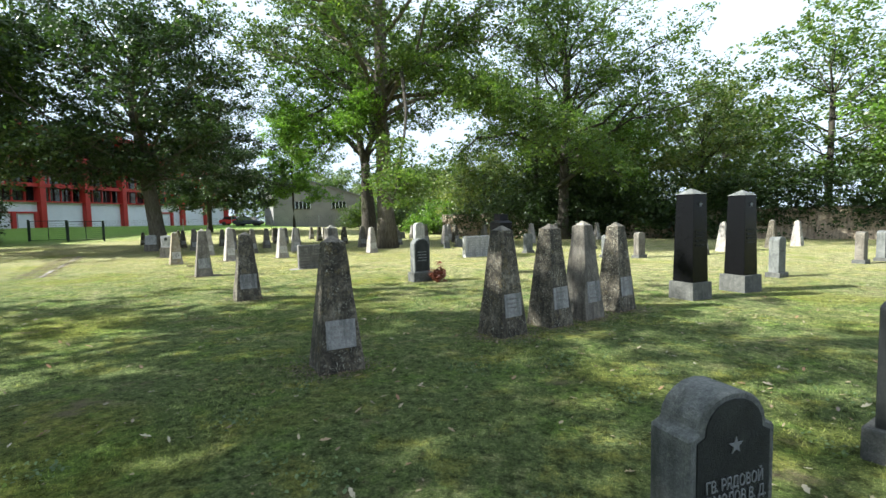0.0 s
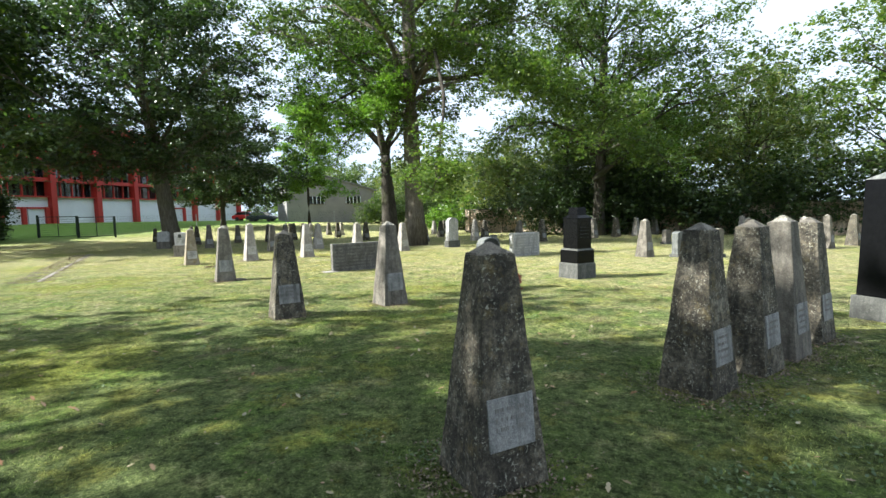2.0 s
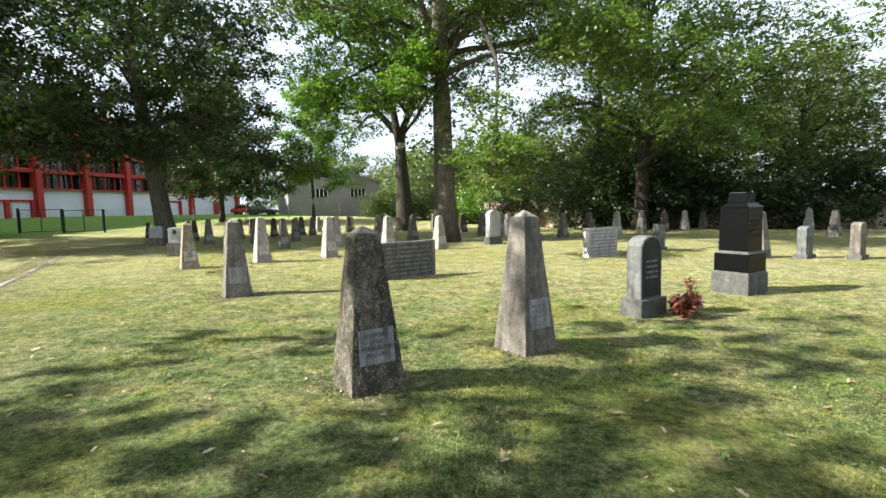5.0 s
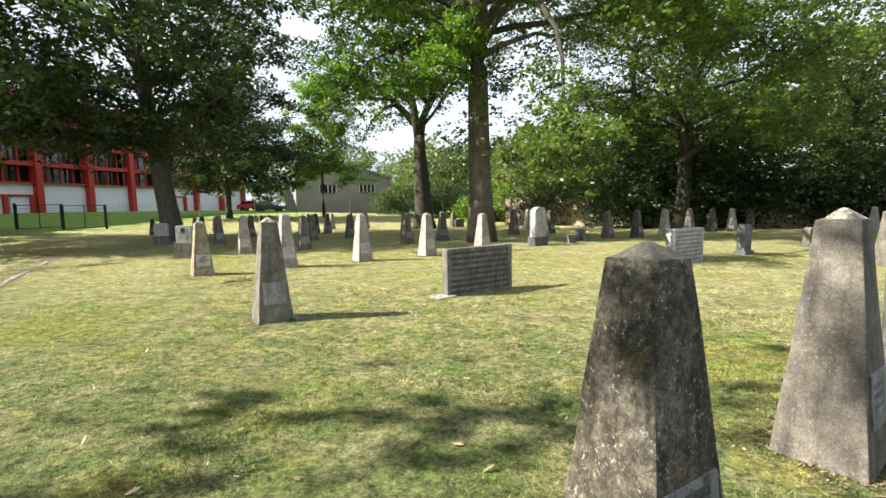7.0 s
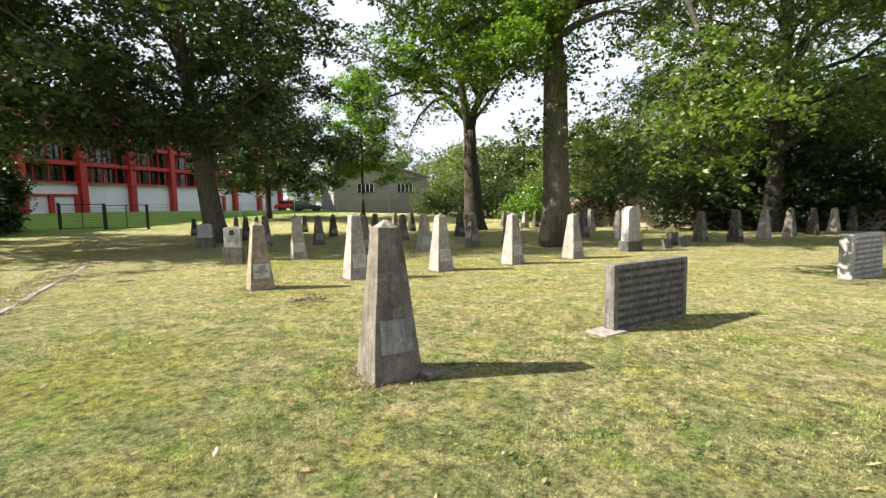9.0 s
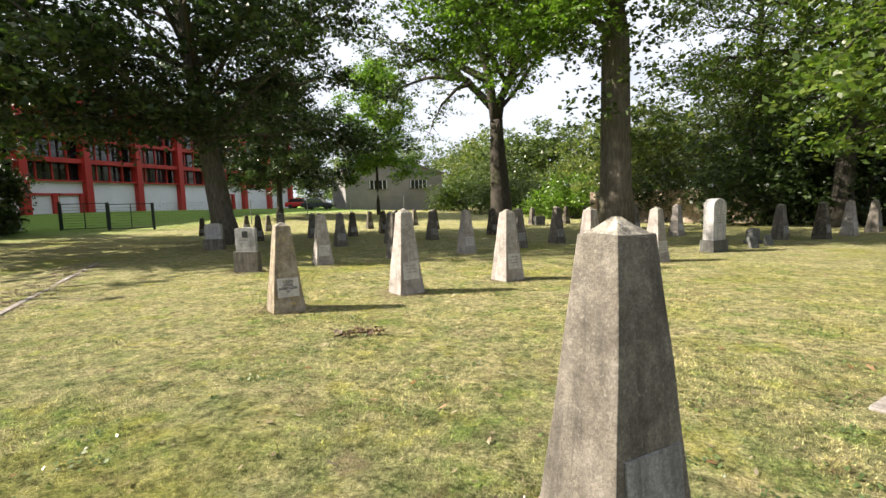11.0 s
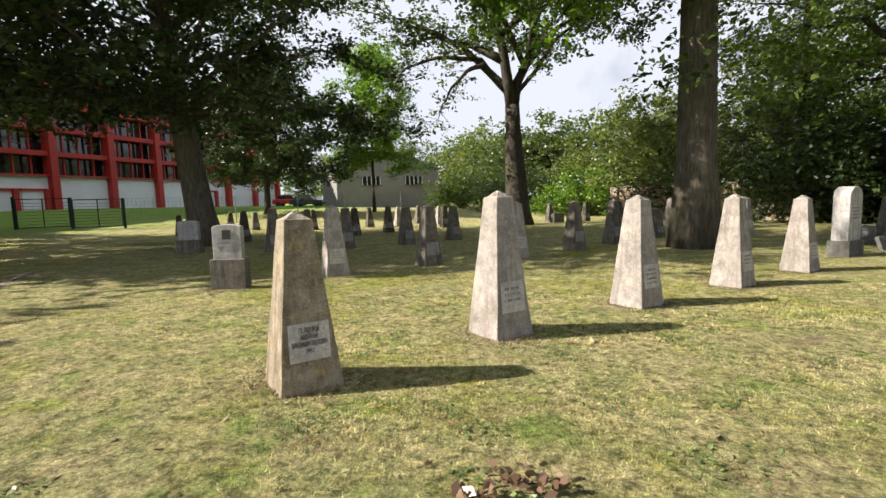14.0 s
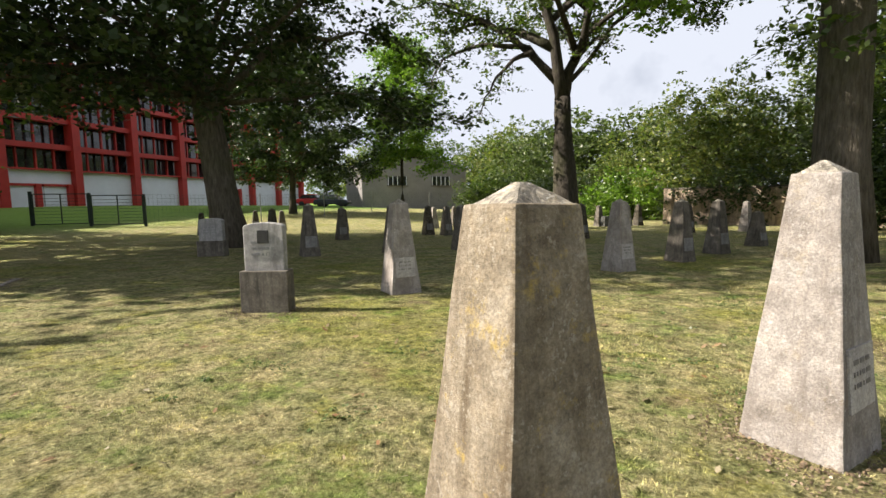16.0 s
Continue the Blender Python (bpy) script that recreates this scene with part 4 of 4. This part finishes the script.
def grey_building():
    a, b = Vector((-45.2, 66.6)), Vector((-34.6, 75.9))
    w = (b - a).length
    ang = math.degrees(math.atan2(b.y - a.y, b.x - a.x))
    z = 0.1
    ob = thing("grey_building", "grey rendered gabled outbuilding with two barred windows", "building", pose(a.x, a.y, z, 0, 0, ang))
    rise, eave = 7.6, 5.4
    outline = [(0, -0.5), (w, -0.5), (w, eave), (w * 0.42, rise), (0, eave + 0.6)]
    part("wall", slab_profile(outline, 0.0, 12.0), GREY_RENDER, ob)
    for (u0, v0), (u1, v1) in (((w + 0.35, eave - 0.2), (w * 0.42, rise + 0.02)), ((w * 0.42, rise + 0.02), (-0.3, eave + 0.45))):
        bm = bmesh.new()
        solid(bm, [(u0, -0.3, v0 + 0.04), (u1, -0.3, v1 + 0.04), (u1, -0.3, v1 + 0.22), (u0, -0.3, v0 + 0.22)], [(u0, 12.3, v0 + 0.04), (u1, 12.3, v1 + 0.04), (u1, 12.3, v1 + 0.22), (u0, 12.3, v0 + 0.22)])
        bmesh.ops.recalc_face_normals(bm, faces=bm.faces[:])
        part("roof", bm, ROOFING, ob)
    for x in (w * 0.24, w * 0.66):
        win = part("window", boxed(x - 0.1, x + 2.5, -0.02, 0.03, 3.2, 4.35), GLASS_DARK, ob, "dark band window with white mullions")
        for k in range(5):
            part("mullion", boxed(x + k * 0.6 - 0.04, x + k * 0.6 + 0.04, -0.06, 0.0, 3.2, 4.35), WHITE_RENDER, win)
        part("sill", boxed(x - 0.2, x + 2.6, -0.14, 0.03, 3.08, 3.2), CONCRETE_GREY, win)


grey_building()


def car(x, y, turn, mat, label):
    ob = thing("parked_car", label, "car", pose(x, y, ground_z(x, y), 0, 0, turn))
    side = [(-2.1, 0.3), (2.1, 0.3), (2.15, 0.62), (1.9, 0.8), (1.0, 0.9), (-1.9, 0.95), (-2.15, 0.7)]
    part("body", slab_profile(side, -0.85, 0.85, 0.06), mat, ob)
    cabin = [(-1.75, 0.92), (1.05, 0.88), (0.45, 1.38), (-1.2, 1.44)]
    part("cabin_glass", slab_profile(cabin, -0.74, 0.74, 0.05), GLASS_DARK, ob)
    part("roof", boxed(-1.15, 0.42, -0.70, 0.70, 1.40, 1.47, 0.03), mat, ob)
    for px in (-1.3, 1.3):
        for py in (-0.8, 0.8):
            bm = bmesh.new()
            tube(bm, [(px, py - 0.1, 0.31), (px, py + 0.1, 0.31)], [0.31, 0.31], 16)
            part("wheel", bm, TYRE, ob)


CAR_RED = plain_mat("car_red", (0.5, 0.03, 0.03), 0.25, 0.0, 0.05)
CAR_DARK = plain_mat("car_dark", (0.03, 0.035, 0.045), 0.25, 0.0, 0.05)
CAR_WHITE = plain_mat("car_white", (0.75, 0.75, 0.76), 0.3, 0.0, 0.05)
car(-52.0, 66.0, 15, CAR_RED, "red car parked beyond the fence")
car(-47.5, 63.5, 15, CAR_DARK, "dark car parked beyond the fence")
car(-58.0, 79.0, 10, CAR_WHITE, "white van parked beside the buildings")

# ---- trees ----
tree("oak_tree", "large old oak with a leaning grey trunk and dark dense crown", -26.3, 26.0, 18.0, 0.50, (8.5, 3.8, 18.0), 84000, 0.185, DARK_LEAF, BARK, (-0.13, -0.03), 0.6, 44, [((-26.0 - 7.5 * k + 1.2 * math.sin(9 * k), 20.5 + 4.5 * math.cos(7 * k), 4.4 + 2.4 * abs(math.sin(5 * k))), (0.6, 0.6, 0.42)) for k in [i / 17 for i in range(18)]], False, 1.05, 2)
tall_oak = tree("oak_tree", "tall straight oak with a bare trunk and high crown", -10.27, 26.2, 25.0, 0.50, (10.0, 9.4, 24.0), 60000, 0.17, OAK_LEAF, BARK, (-0.01, 0.0), 0.72, 34, [((-10.27 + dx, 26.2 + dy, h), (0.5, 0.5, 0.4)) for dx, dy, h in ((-0.8, -0.6, 6.2), (0.7, -0.5, 5.2), (-0.5, -0.9, 4.3), (0.9, 0.2, 7.0), (-1.1, 0.1, 7.6), (-1.6, -0.4, 8.6), (1.2, -0.5, 3.6))], False, 1.2, 5)
# boughs of the same oak in the brighter leaf, painted as sunlit
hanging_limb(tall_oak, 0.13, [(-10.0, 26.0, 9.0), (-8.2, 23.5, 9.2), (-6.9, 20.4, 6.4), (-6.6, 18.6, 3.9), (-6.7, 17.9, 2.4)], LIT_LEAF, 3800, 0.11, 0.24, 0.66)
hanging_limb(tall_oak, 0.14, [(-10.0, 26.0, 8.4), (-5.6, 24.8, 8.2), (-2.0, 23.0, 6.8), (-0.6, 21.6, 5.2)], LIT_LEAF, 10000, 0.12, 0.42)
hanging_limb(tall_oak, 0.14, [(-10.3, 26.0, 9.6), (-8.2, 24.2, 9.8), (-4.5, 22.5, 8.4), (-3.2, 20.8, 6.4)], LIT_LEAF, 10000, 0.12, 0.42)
# sunlit oak clusters: the fresh green stands in for sun on them
for points, leaves in (
    ([(-10.4, 26.2, 7.8), (-12.6, 25.6, 8.4), (-14.6, 24.8, 7.4), (-15.6, 24.3, 6.2)], 3600),
    ([(-10.4, 26.2, 9.2), (-12.4, 25.9, 10.2), (-14.6, 25.6, 9.8), (-16.4, 25.2, 8.6)], 4200),
    ([(-10.4, 26.1, 6.6), (-11.6, 25.6, 7.2), (-12.8, 25.0, 6.6), (-13.8, 24.6, 5.4)], 2800),
    ([(-10.2, 26.0, 8.0), (-10.4, 25.2, 8.6), (-10.9, 24.4, 8.0), (-11.2, 23.8, 6.8)], 2600),
):
    hanging_limb(tall_oak, 0.13, points, FRESH_LEAF, int(1.6 * leaves), 0.12, 0.34)
forked_oak = tree("oak_tree", "forked oak with spreading open limbs", -17.3, 40.0, 22.0, 0.74, (9.5, 10.8, 21.5), 34000, 0.19, OAK_LEAF, BARK_DARK, (-0.03, 0.0), 0.31, 30, (), True, 1.0, 9)
for base, points, leaves in (
    (0.20, [(-17.7, 40.0, 7.0), (-19.2, 39.5, 9.0), (-21.6, 39.0, 9.3), (-23.6, 38.6, 8.8), (-24.4, 38.3, 7.2)], 620),
    (0.16, [(-19.0, 39.5, 8.8), (-20.0, 39.2, 8.4), (-21.0, 38.8, 7.2), (-21.6, 38.6, 5.8)], 80),
    (0.15, [(-16.6, 39.9, 9.4), (-14.4, 39.2, 10.4), (-12.4, 38.6, 10.4), (-10.8, 38.4, 9.2)], 1500),
    (0.12, [(-16.8, 39.8, 8.4), (-16.0, 39.3, 9.0), (-15.2, 39.0, 8.8)], 220),
):
    hanging_limb(forked_oak, base, points, OAK_LEAF, leaves, 0.18, 0.27)
tree("young_lime_tree", "slender young tree with bright green foliage", -33.2, 53.2, 15.0, 0.16, (3.4, 3.2, 15.5), 30000, 0.22, FRESH_LEAF, BARK_DARK, (0.01, 0), 0.8, 26, (), False, 0.8, 4)
tree("maple_tree", "dark green tree in front of the red building", -40.0, 46.5, 12.0, 0.28, (5.4, 2.3, 13.0), 40000, 0.23, DARK_LEAF, BARK_DARK, (0.02, 0), 0.65, 26, (), False, 1.0, 6)
# whole crown and boughs in the sunlit leaf colour
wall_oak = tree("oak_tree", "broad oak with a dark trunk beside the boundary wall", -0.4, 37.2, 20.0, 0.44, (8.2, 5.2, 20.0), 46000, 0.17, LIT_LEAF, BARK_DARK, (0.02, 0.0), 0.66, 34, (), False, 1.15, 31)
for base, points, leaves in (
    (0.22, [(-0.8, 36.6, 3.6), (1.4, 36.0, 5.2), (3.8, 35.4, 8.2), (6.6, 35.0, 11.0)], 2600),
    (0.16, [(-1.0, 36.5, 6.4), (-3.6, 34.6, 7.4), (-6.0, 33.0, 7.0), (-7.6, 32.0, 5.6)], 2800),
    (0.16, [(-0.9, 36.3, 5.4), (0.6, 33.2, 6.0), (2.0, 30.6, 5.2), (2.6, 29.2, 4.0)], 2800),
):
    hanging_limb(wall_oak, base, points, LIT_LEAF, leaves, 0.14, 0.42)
tree("birch_tree", "slender tree with sparse feathery foliage at the wall", -2.9, 43.0, 19.0, 0.24, (5.5, 7.5, 19.0), 15000, 0.13, FAR_LEAF, BARK_DARK, (0.03, 0.0), 0.75, 30, (), False, 0.85, 33)
# trees beside the walk that shade parts of the lawn
for k, (x, y, low, high, w, n) in enumerate(((-14.8, -1.9, 5.0, 13.5, 6.2, 2500), (-4.5, -9.5, 5.0, 14.0, 6.0, 900), (-41.5, 22.6, 4.5, 17.0, 6.0, 12000), (-33.6, 18.2, 4.5, 15.0, 4.4, 12000))):
    tree("oak_tree", "large oak that shades part of the lawn", x, y, high, 0.45, (w, low, high), n, 0.36, OAK_LEAF, BARK, (0, 0), 0.6, 24, (), False, 1.2, 12 + k)
# trees along the boundary wall and beyond
BEHIND = [
    (-8.5, 51.0, 8.5, 4.0, 2.0, YELLOW_LEAF), (-2.0, 48.0, 10.0, 4.5, 2.0, FAR_LEAF), (4.5, 45.5, 11.5, 4.5, 2.4, FRESH_LEAF),
    (10.5, 42.5, 12.5, 5.0, 2.4, YELLOW_LEAF), (17.0, 38.0, 16.0, 6.0, 2.4, LIT_LEAF), (22.0, 31.5, 13.0, 5.5, 2.2, FRESH_LEAF),
    (27.0, 24.0, 12.5, 5.5, 1.8, FRESH_LEAF), (3.0, 56.0, 14.0, 5.0, 4.0, YELLOW_LEAF), (15.0, 54.0, 15.0, 6.0, 4.0, FAR_LEAF), (27.0, 43.0, 15.0, 7.0, 3.0, OAK_LEAF),
]
for i, (x, y, h, w, low, leaf) in enumerate(BEHIND):
    tree("background_tree", "leafy tree behind the boundary wall", x, y, h, 0.28, (w, low, h), 15000, 0.22, leaf, BARK_DARK, (0.03 * (i % 3 - 1), 0), 0.6, 24, (), False, 0.95, 20 + i, 8)
FAR = [
    (-30.0, 84.0, 11.0, 6.0, YELLOW_LEAF), (-22.0, 74.0, 10.0, 6.0, FAR_LEAF), (-14.0, 74.0, 10.5, 6.5, FAR_LEAF), (-6.0, 72.0, 10.0, 6.5, YELLOW_LEAF), (4.0, 74.0, 11.0, 7.0, FAR_LEAF),
    (-50.0, 98.0, 12.0, 7.0, FAR_LEAF), (-64.0, 105.0, 12.0, 7.0, YELLOW_LEAF), (-80.0, 110.0, 13.0, 8.0, FAR_LEAF), (-38.0, 98.0, 12.0, 7.0, FAR_LEAF), (18.0, 66.0, 14.0, 8.0, FAR_LEAF), (34.0, 55.0, 15.0, 8.0, OAK_LEAF), (-86.0, 30.0, 14.0, 8.0, OAK_LEAF),
]
for i, (x, y, h, w, leaf) in enumerate(FAR):
    tree("background_tree", "distant leafy tree beyond the cemetery", x, y, h, 0.25, (w, 1.2, h), 12000, 0.40, leaf, BARK_DARK, (0, 0), 0.55, 20, (), False, 1.4, 40 + i, 8)
for i, (x, y, w, d, h, leaf) in enumerate(((-27.0, 62.5, 4.0, 2.5, 4.0, OAK_LEAF), (-20.0, 57.0, 4.0, 2.5, 3.6, FAR_LEAF), (-14.5, 52.0, 3.0, 2.0, 3.4, FRESH_LEAF), (-24.0, 66.0, 5.0, 3.0, 5.5, FAR_LEAF), (-13.0, 58.0, 5.0, 3.0, 6.0, YELLOW_LEAF), (3.0, 40.2, 3.5, 1.5, 3.6, DARK_LEAF), (9.0, 37.0, 3.5, 1.5, 4.0, DARK_LEAF), (-2.8, 39.4, 3.2, 1.6, 5.6, DARK_LEAF), (0.8, 38.2, 3.4, 1.5, 6.2, DARK_LEAF), (-44.2, 26.6, 1.6, 1.6, 4.0, DARK_LEAF), (21.5, 29.6, 2.0, 1.2, 2.4, YELLOW_LEAF))):
    shrub("shrub", "dense leafy shrub at the edge of the lawn", x, y, w, d, h, 8000, 0.2, leaf, 60 + i)


# ---- small things on the lawn ----
def leaf_litter(count):
    """Fallen oak leaves, curled, strewn over the lawn."""
    k = RNG.uniform(-0.2, 1.2, count)
    across = RNG.normal(0, 4.4, count)
    x, y = -14.4 * k + 1.5 + across * 0.72, 14.0 * k + 3.0 + across * 0.69
    z = 0.2249 + 0.00111 * x - 0.01336 * y + 0.018
    s = 0.010 + 0.034 * RNG.random(count) ** 1.6
    a = RNG.uniform(0, 6.283, count)
    d, e = np.stack([np.cos(a), np.sin(a), RNG.normal(0, 0.25, count)], 1), np.stack([-np.sin(a), np.cos(a), RNG.normal(0, 0.25, count)], 1)
    c = np.stack([x, y, z], 1)
    up = np.zeros((count, 3))
    up[:, 2] = RNG.uniform(0.1, 0.5, count)
    ring = [(-1, 0, 0.5), (-0.45, 0.36, 0.9), (-0.2, 0.22, 0.5), (0.15, 0.45, 1.0), (0.45, 0.22, 0.4), (1, 0, 0.7), (0.45, -0.22, 0.4), (0.15, -0.45, 1.0), (-0.2, -0.22, 0.5), (-0.45, -0.36, 0.9)]
    pts = np.stack([c + (d * u + e * v + up * (w - 0.5)) * s[:, None] for u, v, w in ring], 1).reshape(-1, 3)
    ob = polys("fallen_leaves", pts, np.arange(10 * count).reshape(count, 10), FALLEN_LEAF)
    tagged(ob, "dry brown and pale fallen oak leaves on the grass", "leaves", kind="stuff")


leaf_litter(4200)


def leafy_twig(x, y, n, seed):
    """A broken twig with a bunch of dry oak leaves."""
    random.seed(seed)
    ob = thing("dry_twig", "fallen twig with curled brown oak leaves on the grass", "twig", pose(x, y, ground_z(x, y) + 0.01, 0, 0, 40 * seed))
    bm = bmesh.new()
    tube(bm, [(-0.22, 0, 0.01), (0, 0.02, 0.025), (0.24, -0.03, 0.015)], [0.006, 0.005, 0.003], 6)
    part("stem", bm, BARK_DARK, ob)
    pts, faces = leaf_cloud([(-0.1, 0, 0.04), (0.1, 0.05, 0.04), (0.2, -0.04, 0.04)], [(0.07, 0.05, 0.015)] * 3, [n // 3] * 3, 0.055)
    pts[:, 2] = np.maximum(pts[:, 2], 0.004)
    polys("dry_leaves", pts, faces, DRY_LEAF).parent = ob


def kerb():
    """A low stone edging, sunk in the turf beside an old path."""
    a, b = Vector((-15.2, 10.6)), Vector((-24.6, 19.2))
    n = 11
    ob = thing("stone_edging", "narrow pale stone edging sunk in the lawn", "edging", pose(0, 0, 0), kind="structure")
    for i in range(n):
        p, q = a.lerp(b, (i + 0.02) / n), a.lerp(b, (i + 0.98) / n)
        bm = bmesh.new()
        beam(bm, (p.x, p.y, ground_z(p.x, p.y) - 0.054 + 0.006 * (i % 3)), (q.x, q.y, ground_z(q.x, q.y) - 0.054 + 0.006 * ((i + 1) % 3)), 0.10, 0.12)
        part("kerb_stone", roughen(bevelled(bm, 0.012), 0.006, 6.0), CONCRETE_PALE, ob)


kerb()


def soil_patches(places):
    """Loose brown earth and dead stalks round the feet of the stones."""
    allp = []
    for x, y, r in places:
        n = int(2600 * r)
        a, d = RNG.uniform(0, 6.283, n), np.abs(RNG.normal(0, 0.5, n)) * r * 0.75 + r * 0.55
        px, py = x + np.cos(a) * d * RNG.uniform(0.8, 1.2, n), y + np.sin(a) * d
        allp.append(np.stack([px, py, 0.2249 + 0.00111 * px - 0.01336 * py + 0.010 + 0.008 * RNG.random(n)], 1))
    c = np.concatenate(allp)
    pts, faces = leaf_cloud(c, [(0.002, 0.002, 0.002)] * len(c), [1] * len(c), 0.017, 1.5)
    ob = polys("bare_soil", pts, faces, SOIL)
    tagged(ob, "loose brown earth round the gravestone feet", "soil", kind="stuff")


SOIL = leaf_mat("bare_soil", (0.06, 0.043, 0.028), (0.14, 0.10, 0.065), (0.23, 0.175, 0.12), through=0.0)
soil_patches([(-2.29, 4.26, 0.42), (-6.15, 7.97, 0.40), (-4.88, 9.30, 0.44), (-10.24, 11.53, 0.45), (-14.72, 15.17, 0.42), (-13.51, 16.74, 0.44), (-12.17, 18.45, 0.42), (-10.77, 20.12, 0.42), (-9.38, 21.85, 0.42), (-0.80, 5.93, 0.45), (-0.25, 6.65, 0.42), (0.20, 7.23, 0.42), (0.72, 7.96, 0.42), (-18.33, 18.45, 0.5)] + [(-15.5 - 9.0 * k, 10.6 + 8.2 * k, 0.45) for k in (i / 12 for i in range(13))])


def foot_stone(x, y, w, d, turn):
    ob = obj("foot_stone", roughen(boxed(-w / 2, w / 2, -d / 2, d / 2, -0.04, 0.05, 0.015), 0.012, 8.0), CONCRETE_GREY)
    ob.matrix_basis = pose(x, y, ground_z(x, y), 0, 3, turn)
    tagged(ob, "low broken concrete block beside an obelisk foot", "stone block")


foot_stone(-9.84, 11.62, 0.26, 0.18, 60)


def weeds(patches, per):
    """Low clover and plantain among the grass, in small dark patches."""
    k = RNG.uniform(-0.2, 1.15, patches)
    across = RNG.normal(0, 2.2, patches)
    x, y = -14.4 * k + 1.5 + across * 0.72, 14.0 * k + 3.0 + across * 0.69
    centres = np.stack([x, y, 0.2249 + 0.00111 * x - 0.01336 * y + 0.012], 1)
    size = RNG.uniform(0.03, 0.14, patches)
    pts, faces = leaf_cloud(centres, [(a, a * RNG.uniform(0.5, 1.2), 0.006) for a in size], [int(per * a / 0.08) + 4 for a in size], 0.028, 2.5)
    ob = polys("low_weeds", pts, faces, DARK_WEED)
    tagged(ob, "patches of dark green clover and weeds in the lawn", "weeds", kind="stuff")


DARK_WEED = leaf_mat("weed_leaf", (0.05, 0.085, 0.025), (0.085, 0.13, 0.04), (0.14, 0.19, 0.065), through=0.3)
weeds(300, 30)
leafy_twig(-12.97, 14.18, 66, 1)
